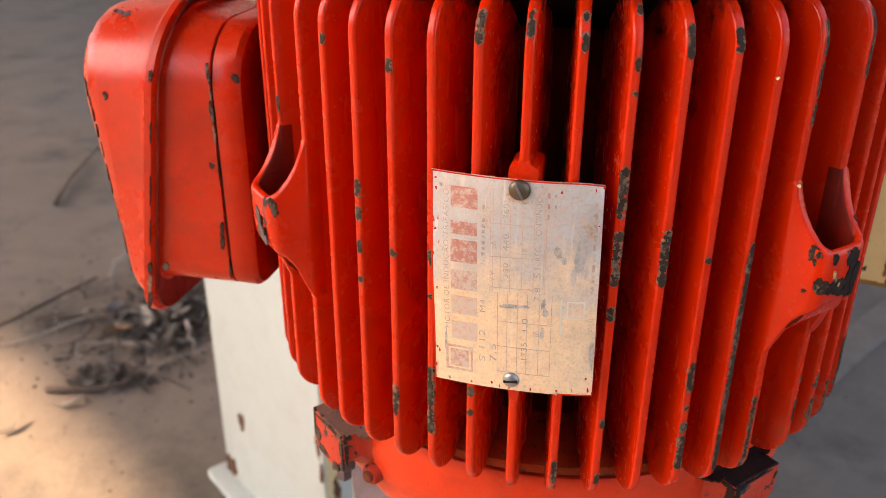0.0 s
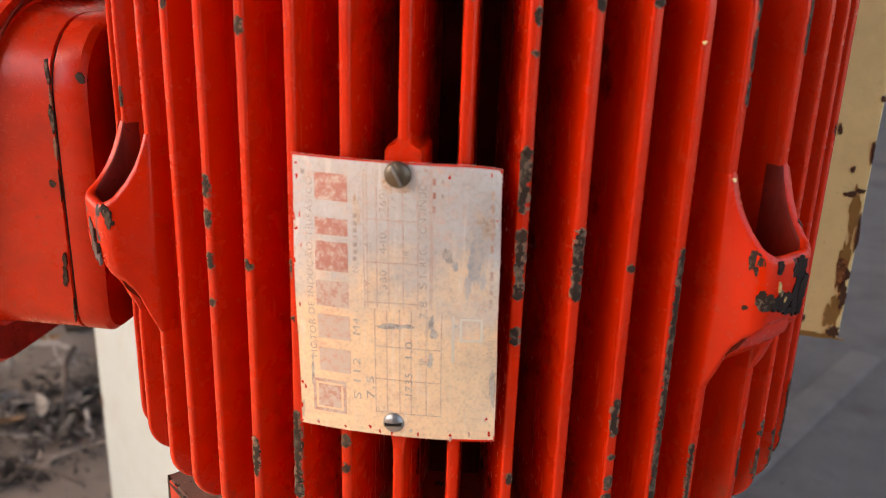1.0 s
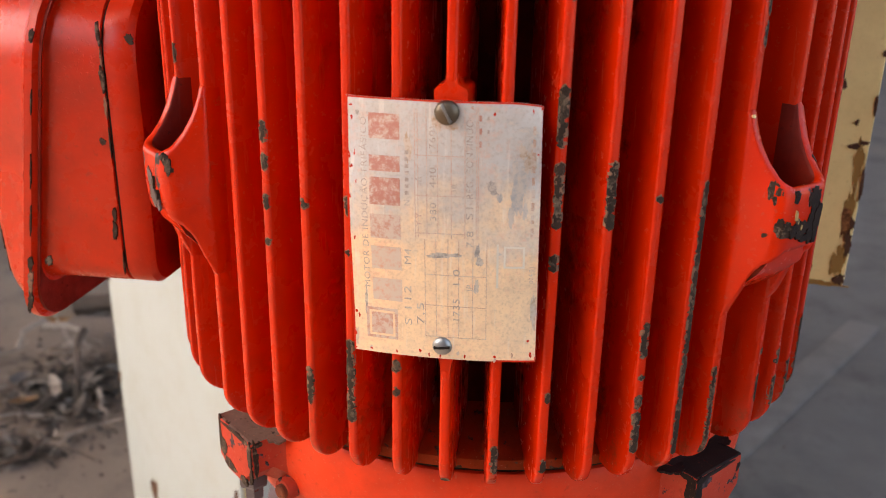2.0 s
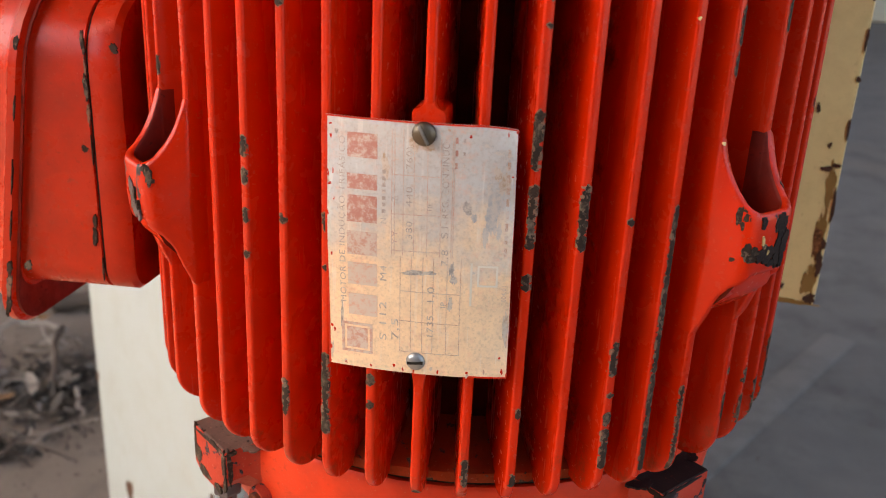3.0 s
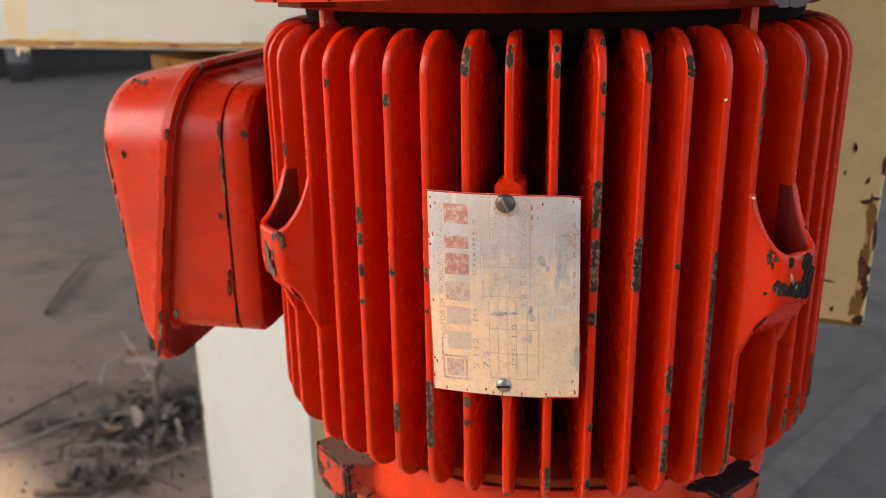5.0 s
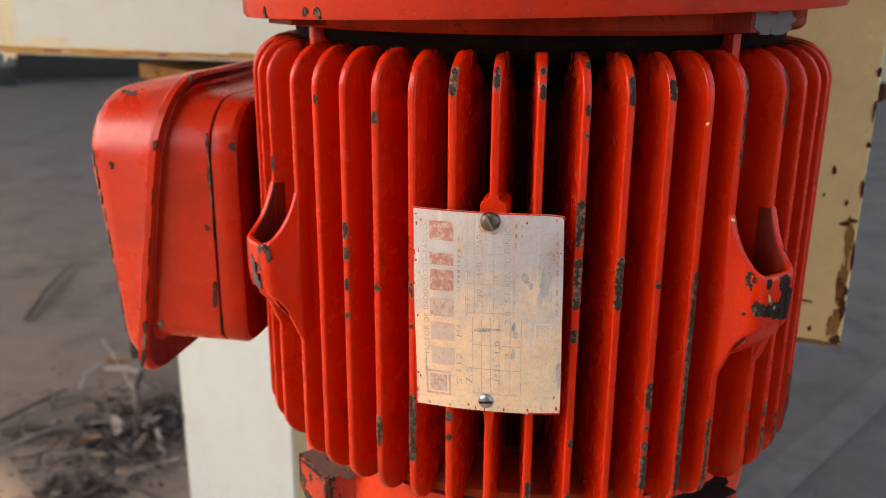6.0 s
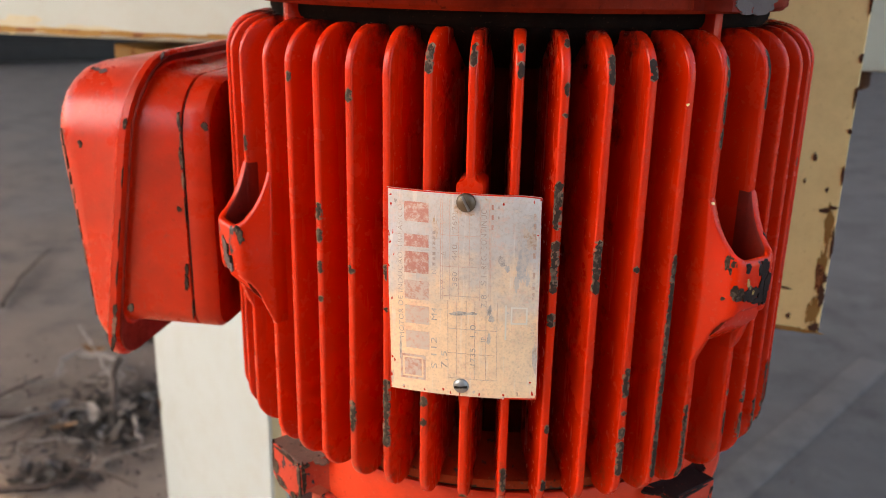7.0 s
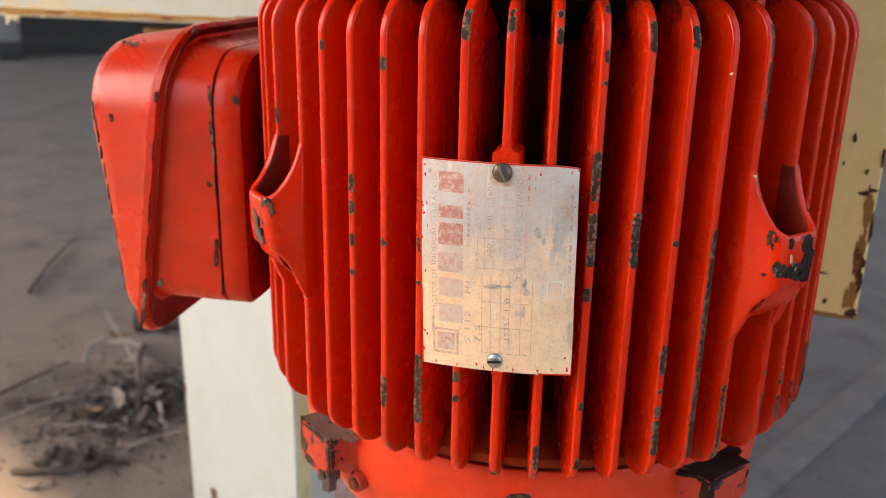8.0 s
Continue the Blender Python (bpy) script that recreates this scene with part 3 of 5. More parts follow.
lo_me = lo0.data
lo_black = lo_me.copy()
lo_black.materials[1] = grease_black
bolt_me = bpy.data.meshes.new("bolt")
gb = turned([(0.0001, -0.1095), (0.0028, -0.1095), (0.0032, -0.1085), (0.0032, -0.1045), (0.0046, -0.104), (0.005, -0.103), (0.005, -0.0995), (0.0046, -0.0985), (0.0001, -0.0985)], 6)
bmesh.ops.translate(gb, vec=(0.1025, 0, 0), verts=gb.verts)
gb.to_mesh(bolt_me)
gb.free()
bolt_me.materials.append(bare_steel)
for k in EARS:
    for src, at in ((up0, k), (lo0, LOW_EARS[k])):
        ob = src if k == 45 else new(src.name.split(".")[0], up0.data if src is up0 else lo_me)
        ob.parent = motor
        ob.matrix_local = az(at)
        tagged(ob, src["label"])
        if src is lo0 and k == 45:
            ob.data = lo_black
    ob = new("bolt", bolt_me)
    ob.parent = motor
    ob.matrix_local = az(LOW_EARS[k])
    tagged(ob, "greasy hexagon bolt")


def film(k, pose_m, rx, ry, seed, mat, label):
    """A ragged film of grease or bare metal on a face of the lower ear at k."""
    part("grease_film", blob(az(LOW_EARS[k]) @ pose_m, rx, ry, seed, n=56, lift=0.00015, ragged=0.6), mat, motor, label)


TOP_FACE = -0.0815
for seed, (x, y, rx, ry) in enumerate(((0.1005, -0.0125, 0.003, 0.004), (0.0995, 0.0125, 0.003, 0.003))):
    film(45, pose(x, y, TOP_FACE), rx, ry, 600 + seed, grease_black, "black grease on the ear")
for seed, (y, z, ry, rz) in enumerate(((-0.0098, -0.0865, 0.0014, 0.005), (-0.0102, -0.093, 0.0011, 0.0045), (-0.0088, -0.0828, 0.0022, 0.0012), (0.0098, -0.0855, 0.0009, 0.0016), (-0.002, -0.0824, 0.008, 0.0007))):
    film(45, Matrix.Translation((0.1084, y, z)) @ pose(0, 0, 0, 90, 0, 90), ry, rz, 620 + seed, grease_black, "black grease run on the ear")
for seed, (x, z, rx, rz) in enumerate(((0.1065, -0.0865, 0.0016, 0.005), (0.1068, -0.093, 0.0012, 0.004), (0.104, -0.0825, 0.0035, 0.001))):
    film(45, Matrix.Translation((x, -0.0114, z)) @ pose(0, 0, 0, 90, 0, 0), rx, rz, 630 + seed, grease_black, "black grease run on the ear")
for seed, (x, y, rx, ry) in enumerate(((0.0998, 0.0125, 0.003, 0.0035),)):
    film(315, pose(x, y, TOP_FACE), rx, ry, 640 + seed, grease, "grey grime on the ear")
for seed, (y, z, ry, rz) in enumerate(((0.0102, -0.0865, 0.001, 0.0055), (0.0104, -0.0935, 0.0009, 0.0035), (0.001, -0.0826, 0.009, 0.0009), (-0.0098, -0.088, 0.001, 0.006), (-0.004, -0.0965, 0.0045, 0.0016), (-0.0075, -0.0915, 0.0022, 0.0028), (0.0055, -0.0975, 0.0025, 0.0014))):
    film(315, Matrix.Translation((0.1084, y, z)) @ pose(0, 0, 0, 90, 0, 90), ry, rz, 650 + seed, chip_mat, "bare iron edge")
for seed, (x, z, rx, rz) in enumerate(((0.1071, -0.0875, 0.0009, 0.006), (0.1062, -0.0825, 0.002, 0.0008))):
    film(315, Matrix.Translation((x, 0.0114, z)) @ pose(0, 0, 0, -90, 0, 0), rx, rz, 670 + seed, chip_mat, "bare iron edge")
for i, (y, z, ry, rz) in enumerate(((0.0025, 0.0855, 0.0078, 0.0036), (-0.0045, 0.0885, 0.003, 0.004), (0.0052, 0.0895, 0.004, 0.0035), (-0.0035, 0.0845, 0.004, 0.0018), (0.0068, 0.0848, 0.0022, 0.002))):
    part("paint_chip", blob(az(45) @ Matrix.Translation((0.1099, y, z)) @ pose(0, 0, 0, 90, 0, 90), ry, rz, 780 + i, lift=0.0002, ragged=0.6), bare_steel, motor, "bare grey patch on the upper ear")
web = box_bm(0.016, 0.0042, 0.034, pose(0.0908, 0, Z_TOP - 0.006), 0.0014)
web0 = part("ear_web", web, red_paint, motor)
for k in EARS:
    ob = web0 if k == 45 else new("ear_web", web0.data)
    ob.parent = motor
    ob.matrix_local = az(k)
# drain plug low on the bell
b = turned([(0.0002, 0.0), (0.005, 0.0), (0.0055, 0.001), (0.0055, 0.005), (0.0045, 0.006), (0.0002, 0.006)], 12)
plug = part("drain_plug", b, rust_plug, motor, "rusty drain plug")
plug.matrix_local = az(-33.2) @ pose(0.1003, 0.0004, -0.0996, 0, 90, 0) @ Matrix.Scale(0.44, 4)
b = turned([(0.0002, 0.0), (0.0062, 0.0), (0.0064, 0.0095), (0.0058, 0.0108), (0.0002, 0.0109)], 20)
ob = part("drain_boss", b, ear_paint, motor, "worn cast boss round the drain plug")
ob.matrix_local = az(-33.2) @ pose(0.0945, 0, -0.0998, 0, 90, 0) @ Matrix.Scale(0.62, 4)

# fan cover, standing slightly askew
prof = [(0.1, 0.0), (0.1135, 0.0), (0.1142, 0.0012), (0.1142, 0.075), (0.108, 0.088), (0.09, 0.094), (0.001, 0.095)]
cover = part("fan_cover", turned(prof, 96), cover_paint, motor, "red sheet-metal fan cover set askew")
cover.matrix_local = pose(0, 0, Z_TOP + 0.0095, 0, -1.6, 0)

for i, (a, z, ra, rz) in enumerate(((33, 0.02, 0.007, 0.0045), (38, 0.013, 0.002, 0.006), (41, 0.0215, 0.003, 0.003), (45, 0.017, 0.0025, 0.007), (29, 0.023, 0.004, 0.002), (-30, 0.0022, 0.0014, 0.0016), (-33, 0.0024, 0.0012, 0.0013), (-46, 0.002, 0.001, 0.0018))):
    m = az(a) @ Matrix.Translation((0.1141, 0, z)) @ pose(0, 0, 0, 90, 0, 90)
    part("paint_chip", blob(m, ra, rz, 200 + i, lift=0.00035), chip_mat, cover, "bare spot in the paint")
b = turned([(0.0002, 0.0024), (0.0022, 0.002), (0.0033, 0.0012), (0.0036, 0.0)], 16)
scr = part("cover_screw", b, chip_mat, cover, "rusty cover screw")
scr.matrix_local = az(-43) @ pose(0.114, 0, 0.0125, 0, 90, 0)


# terminal box on the motor's side
def ring_x(pts, fx):
    return [(fx(y, z), y, z) for y, z in pts]


tb_neck = [ring_x(rrect(-0.012, 0.0715, -0.038, 0.036, 0.006), lambda y, z: -0.08), ring_x(rrect(-0.012, 0.0715, -0.038, 0.036, 0.006), lambda y, z: -0.1175)]
# neck painted dark to stand for the shade between box and fins
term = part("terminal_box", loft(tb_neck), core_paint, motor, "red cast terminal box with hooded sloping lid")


TB_EYE = Vector((0.033, -0.335, 0.083))
term.matrix_local = Matrix.Translation(TB_EYE) @ Matrix.Scale(0.965, 4) @ Matrix.Translation(-TB_EYE)


def slant(x_top, x_bot):
    return lambda y, z: lerp(x_bot, x_top, (z + 0.07) / 0.128)


s_base = rrect(-0.0365, 0.0800, -0.0555, 0.051, 0.024, 0.010)
s_base_in = rrect(-0.035, 0.0785, -0.054, 0.0495, 0.023, 0.009)
b = loft([ring_x(s_base_in, lambda y, z: -0.1165), ring_x(s_base, lambda y, z: -0.1185), ring_x(s_base, lambda y, z: -0.127), ring_x(s_base_in, lambda y, z: -0.1276)])
part("box_base", b, red_box, term)
s_gask = rrect(-0.0357, 0.0792, -0.0547, 0.0502, 0.0235, 0.0095)
b = loft([ring_x(s_gask, lambda y, z: -0.126), ring_x(s_gask, lambda y, z: -0.1284)])
part("gasket", b, dark_gap, term, "black gasket seam")
s_mid = rrect(-0.038, 0.0815, -0.0555, 0.053, 0.026, 0.011)
s_mid2 = rrect(-0.0388, 0.0823, -0.0565, 0.0545, 0.028, 0.012)
b = loft([ring_x(s_base_in, lambda y, z: -0.1279), ring_x(s_base, lambda y, z: -0.1284), ring_x(s_mid, slant(-0.139, -0.155)), ring_x(s_mid2, slant(-0.1445, -0.1635))])
part("box_body", b, red_box, term)
s_lip = rrect(-0.0432, 0.0867, -0.0735, 0.0598, 0.034, 0.018)
s_lip_in = rrect(-0.0416, 0.0851, -0.0718, 0.0582, 0.033, 0.017)
s_l2 = rrect(-0.0405, 0.0840, -0.0685, 0.057, 0.033, 0.017)
s_l2b = rrect(-0.0392, 0.0827, -0.0675, 0.0545, 0.032, 0.017)
s_l2c = rrect(-0.0375, 0.081, -0.0666, 0.0525, 0.0315, 0.0165)
s_l3 = rrect(-0.0345, 0.078, -0.0650, 0.049, 0.03, 0.016)
s_l4 = rrect(-0.029, 0.0725, -0.061, 0.043, 0.026, 0.014)
b = loft([ring_x(s_lip_in, slant(-0.1425, -0.1625)), ring_x(s_lip, slant(-0.1437, -0.164)), ring_x(s_lip, slant(-0.1465, -0.167)), ring_x(s_lip_in, slant(-0.148, -0.168)),
          ring_x(s_l2, slant(-0.1505, -0.1685)), ring_x(s_l2b, slant(-0.174, -0.1700)), ring_x(s_l2c, slant(-0.1809, -0.1713)), ring_x(s_l3, slant(-0.1862, -0.1723)), ring_x(s_l4, slant(-0.1889, -0.173))])
shade_in = [ring_x(s_mid2, slant(-0.1428, -0.1626)), ring_x(s_lip_in, slant(-0.1415, -0.1615))]
# dark ring added over the lip's back to paint the shade there
part("lid_seal", loft(shade_in + [ring_x(s_lip_in, slant(-0.1428, -0.1627))], False, False), red_grime_shade, term, "added dark ring for the shade inside the lid's rim")
part("lid", b, red_box, term, "hooded lid with scuffed rim", 45)
part("lid_flange", box_bm(0.0042, 0.08, 0.0085, pose(-0.1472, 0.046, 0.0552), 0.0012), red_box, term)
for i, (dx, dz, r, y) in enumerate(((-0.1174, 0.0331, 0.0014, -0.03655), (-0.1309, -0.0016, 0.0011, -0.0366), (-0.1705, 0.024, 0.0011, -0.0396), (-0.153, -0.0445, 0.0015, -0.0433))):
    part("paint_chip", blob(pose(dx, y, dz, 90, 0, 0), r * 0.9, r * 1.2, 40 + i, lift=0.0001), chip_mat, term, "bare spot in the paint")

for i, (z, ru, rz) in enumerate(((0.0262, 0.0006, 0.0035), (0.0205, 0.0005, 0.002), (0.0155, 0.0008, 0.0032), (0.0085, 0.0005, 0.003), (0.001, 0.0006, 0.0035), (-0.008, 0.0007, 0.004), (-0.0145, 0.0004, 0.003), (-0.024, 0.0007, 0.005), (-0.038, 0.0005, 0.005), (-0.048, 0.0004, 0.004))):
    x = slant(-0.1826, -0.1715)(0, z)
    part("paint_chip", blob(pose(x, -0.0369, z, 90, 0, -42), ru * 0.8, rz * 0.85, 500 + i, lift=0.0001), fringe_mat if i % 3 == 1 else chip_mat, term, "chipped edge")
for i, (z, ru, rz) in enumerate(((0.034, 0.0008, 0.002), (0.012, 0.00022, 0.004), (-0.012, 0.0002, 0.006), (-0.03, 0.00025, 0.005), (-0.046, 0.0008, 0.003), (-0.053, 0.0011, 0.0042), (-0.061, 0.0009, 0.004))):
    x = slant(-0.1437, -0.164)(0, z)
    part("paint_chip", blob(pose(x, -0.0434, z, 90, 9, 0), ru, rz, 520 + i, lift=0.0003), fringe_mat if i == 5 else chip_mat, term, "chipped edge")
for i, (x, z, ru, rz) in enumerate(((-0.1281, 0.0345, 0.0007, 0.0035), (-0.1279, 0.0265, 0.0003, 0.003), (-0.1282, 0.0195, 0.0008, 0.0042), (-0.1281, 0.0105, 0.0006, 0.003), (-0.128, -0.002, 0.00022, 0.004), (-0.1294, -0.0275, 0.0006, 0.0026), (-0.13, -0.0335, 0.0009, 0.0034), (-0.128, -0.046, 0.0003, 0.004))):
    part("paint_chip", blob(pose(x, -0.0368, z, 90, 0, 0), ru, rz, 540 + i, lift=0.0004), fringe_mat if i in (1, 3) else chip_mat, term, "chipped seam")
for i, (x, y, z, ru, rz) in enumerate(((-0.1672, -0.0224, 0.0513, 0.0019, 0.0011), (-0.1708, -0.021, 0.0517, 0.0015, 0.0009), (-0.1735, -0.0195, 0.052, 0.0008, 0.0006))):
    m = Matrix.Translation((x, y, z)) @ pose(0, 0, 0, 38, -7, 0)
    part("paint_chip", blob(m, ru, rz, 550 + i, lift=0.0003), bare_steel if i < 2 else chip_mat, term, "scraped corner")
m = Matrix.Translation((-0.1432, -0.0182, 0.0572)) @ pose(0, 0, 0, 50, 20, 0)
part("paint_chip", blob(m, 0.0008, 0.0026, 556, lift=0.0005), bare_steel, term, "scraped rim")

# nameplate, bent round the fins
PL = dict(x0=-0.0243, x1=0.0216, z0=-0.0322, z1=0.0322)


def plate_xyz(u, z, lift=0.0):
    """A place on the bent plate: u across, z up, lift off its face."""
    y = -0.1146 + 2.4 * u * u * (1.0 if u < 0.012 else 1.15) + (0.0012 * (u / 0.022) ** 4 if u > 0 else 0)
    y += 0.0003 * math.sin(z * 150 + 0.6) * math.sin(u * 110 + 0.4) + 0.0004 * math.sin(z * 60 + u * 90)
    y += 0.0016 * max(0.0, z / 0.032) * (u / 0.022) ** 2
    y += 0.0007 * math.sin(z * 210 - 0.9) * max(0.0, (u - 0.008) / 0.0136) ** 2
    return (u + 0.0002 - 0.025 * z, y - lift, z + 0.009 * u - 0.0009 * max(0.0, (u - 0.013) / 0.0086) ** 2 * max(0.0, z / 0.032))


def grid_plate(x0, x1, z0, z1, thick, nx=16, nz=4, lift=0.0):
    b = bmesh.new()
    sides = []
    for t in (lift + thick, lift):
        sides.append([[b.verts.new(plate_xyz(lerp(x0, x1, i / nx), lerp(z0, z1, j / nz), t)) for j in range(nz + 1)] for i in range(nx + 1)])
    f, k = sides
    for i in range(nx):
        for j in range(nz):
            b.faces.new((f[i][j], f[i + 1][j], f[i + 1][j + 1], f[i][j + 1]))
            b.faces.new((k[i][j + 1], k[i + 1][j + 1], k[i + 1][j], k[i][j]))
    for i in range(nx):
        for j in (0, nz):
            b.faces.new((f[i][j], f[i + 1][j], k[i + 1][j], k[i][j]))
    for j in range(nz):
        for i in (0, nx):
            b.faces.new((f[i][j], f[i][j + 1], k[i][j + 1], k[i][j]))
    return b


plate = part("nameplate", grid_plate(PL["x0"], PL["x1"], PL["z0"], PL["z1"], 0.0006, 24, 24), plate_mat, motor, "worn bent metal nameplate with faded red print")


def plate_screw(x, z, mat, turn, size, slot_mat):
    b = turned([(0.0025, 0.0), (0.0026, 0.0005), (0.0023, 0.0011), (0.0015, 0.0015), (0.0002, 0.0017)], 20)
    ob = part("screw", b, mat, plate, "slotted round-head screw")
    m = Matrix.Translation((x, -0.1151, z)) @ pose(0, 0, 0, 90, 0, 0) @ pose(0, 0, 0, 0, 0, turn) @ Matrix.Scale(size, 4)
    ob.matrix_local = m
    s = box_bm(0.0042, 0.0006, 0.0008, pose(0, 0, 0.0015), 0.0)
    sl = part("screw_slot", s, slot_mat, plate, smooth=0)
    sl.matrix_local = m
    return ob


plate_screw(-0.0004, 0.0297, screw_dark, 118, 1.12, screw_steel)
plate_screw(-0.0004, -0.0287, screw_steel, 6, 0.95, dark_gap)


# raised boss that takes the upper screw, and a flare under the lower one
def boss_bm(z0, z1, wide, neck, flare):
    """A flat block that runs up into the fin with hollow shoulders."""
    half = [(-wide, z0), (-wide, z1 - 0.0012), (-wide + 0.0005, z1 - 0.0003), (lerp(-wide, -neck, 0.62), z1 + flare * 0.06), (lerp(-wide, -neck, 0.88), z1 + flare * 0.3), (-neck, z1 + flare)]
    pts = half + [(-x, z) for x, z in half[::-1]]
    return loft([[(R_FIN - 0.012, y, z) for y, z in pts], [(R_FIN - 0.0004, y, z) for y, z in pts], [(R_FIN + 0.0002 - (0.0009 if abs(y) < neck * 1.01 else 0.0), y * 0.94, z * 0.998 + 0.00003) for y, z in pts]])


ob = part("screw_boss", boss_bm(0.0255, 0.035, 0.0041, 0.0013, 0.0026), red_paint, motor)
ob.matrix_local = az(0)
ob = part("screw_boss", boss_bm(-0.0385, -0.0285, 0.003, 0.00125, 0.0085), red_paint, motor)
ob.matrix_local = az(0) @ pose(0, 0, -0.062, 180, 0, 0)


# print on the nameplate
def bent(me, lift):
    for v in me.vertices:
        v.co = plate_xyz(v.co.x, v.co.z, 0.0006 + lift)
    return me


def plate_text(words, u, z, size, mat, name="lettering", stretch=1.0, length=0.0):
    """Words that read upwards on the plate; (u, z) is where the base line starts."""
    cu = bpy.data.curves.new(name, 'FONT')
    cu.body = words
    cu.size = size / 0.7
    cu.space_character = 1.1
    tmp = bpy.data.objects.new("tmp", cu)
    me = bpy.data.meshes.new_from_object(tmp)
    bpy.data.objects.remove(tmp)
    if length:
        stretch = length / max(v.co.x for v in me.vertices)
    for v in me.vertices:
        a, b = v.co.x * stretch, v.co.y
        v.co = (u - b, 0, z + a)
    bent(me, 0.00008)
    me.materials.clear()
    me.materials.append(mat)
    ob = new(name, me)
    ob.parent = plate
    return ob


def plate_bar(u0, u1, z0, z1, mat, name="printed_bar"):
    b = grid_plate(u0, u1, z0, z1, 0.00007, max(1, int((u1 - u0) / 0.002)), max(2, int((z1 - z0) / 0.003)), 0.0006)
    return part(name, b, mat, plate, smooth=0)


plate_text("MOTOR DE INDUÇÃO TRIFÁSICO", -0.0193, -0.0147, 0.0015, ink_dark, length=0.0422)
# maker's mark: plain red blocks
for z0, z1, worn in ((0.0227, 0.0286, 0), (0.0151, 0.0188, 0), (0.007, 0.0136, 0), (-0.0014, 0.0046, 1), (-0.0094, -0.0035, 2), (-0.0177, -0.0119, 2)):
    plate_bar(-0.0187, -0.0112, z0, z1, (ink_red, ink_red_worn, ink_red_faint)[worn], "maker_mark")
for a in ((-0.0206, -0.0125, -0.0281, -0.0274), (-0.0206, -0.0125, -0.0206, -0.0199), (-0.0206, -0.0199, -0.0274, -0.0206), (-0.0132, -0.0125, -0.0274, -0.0206), (-0.0193, -0.0138, -0.0268, -0.0212)):
    plate_bar(*a, ink_red_worn, "maker_mark")
plate_text("S 112", -0.0089, -0.0238, 0.0018, ink_dark, length=0.0105)
plate_text("M4", -0.0088, -0.0078, 0.0017, ink_dark, length=0.0042)
plate_text("N", -0.0089, 0.0071, 0.0014, ink_dark)
for i in range(7):
    plate_bar(-0.01, -0.0091, 0.0098 + 0.0016 * i, 0.0107 + 0.0016 * i, ink_dark)
plate_text("7,5", -0.0058, -0.0233, 0.0018, ink_dark, length=0.0058)
for u in (-0.0076, -0.0069, -0.0048, -0.0022, 0.001, 0.0042, 0.0069, 0.0073):
    plate_bar(u - 0.00008, u + 0.00008, -0.0005, 0.0303, ink_line, "printed_rule")
for z in (0.0194, 0.0098, 0.0006):
    plate_bar(-0.0076, 0.0042, z - 0.00008, z + 0.00008, ink_line, "printed_rule")
plate_text("(760)", -0.0026, 0.0197, 0.0016, ink_dark, length=0.0066)
plate_text("440.", -0.0026, 0.0118, 0.0016, ink_dark, length=0.0056)
plate_text("380", -0.0026, 0.0036, 0.0015, ink_dark, length=0.0045)
plate_text("Y", -0.006, 0.0224, 0.0015, ink_line)
plate_text("Δ", -0.006, 0.013, 0.0014, ink_dark)
plate_text("YY", -0.0061, 0.002, 0.0015, ink_line, stretch=1.4)
plate_text("10.", 0.0022, 0.0108, 0.0012, ink_dark)
plate_text("S1", 0.0061, 0.0042, 0.0017, ink_dark, length=0.0031)
plate_text("REG. CONTINUO", 0.0061, 0.0093, 0.0016, ink_dark, length=0.0188)
plate_text("1735", 0.0031, -0.022, 0.0017, ink_dark, length=0.0062)
plate_text("1,0", 0.0031, -0.0128, 0.0017, ink_dark, length=0.0046)
plate_text("7.8", 0.0062, -0.0027, 0.0016, ink_dark, length=0.0042)
plate_text("IP", 0.0061, -0.0135, 0.0014, ink_dark)
plate_text("004.01", 0.0206, -0.0115, 0.0011, ink_line)
for i, z in enumerate((0.0225, 0.0255, 0.0285)):
    plate_bar(0.0075, 0.0081, z - 0.0007, z + 0.0007, ink_red)
    plate_bar(0.0093, 0.0098, z - 0.0004, z + 0.0004, ink_dark)
for u0, u1, z0, z1 in ((0.0118, 0.0123, -0.0125, -0.0015), (0.0135, 0.0185, -0.0075, -0.007), (0.0135, 0.0185, -0.0025, -0.002), (0.0135, 0.014, -0.007, -0.0025), (0.018, 0.0185, -0.007, -0.0025)):
    plate_bar(u0, u1, z0, z1, pale_rule, "printed_rule")
for u0, u1, z0, z1 in ((-0.0243, 0.0216, 0.03185, 0.03225), (-0.0243, -0.0238, -0.0322, 0.0322), (0.012, 0.0216, -0.03225, -0.0318)):
    plate_bar(u0, u1, z0, z1, red_paint, "red_overspray")
for u in (-0.0054, -0.0027, 0.0002, 0.0028, 0.0062, 0.0095):
    plate_bar(u - 0.00007, u + 0.00007, -0.0262, -0.0008, rule_faint, "printed_rule")
for z in (-0.0262, -0.0178, -0.0098):
    plate_bar(-0.0054, 0.0095, z - 0.00007, z + 0.00007, rule_faint, "printed_rule")
for i in range(9):
    plate_bar(0.0196, 0.0203, 0.0005 + 0.0031 * i, 0.0025 + 0.0031 * i, rule_faint)
# red paint spatter along the plate's rim
rnd = random.Random(77)
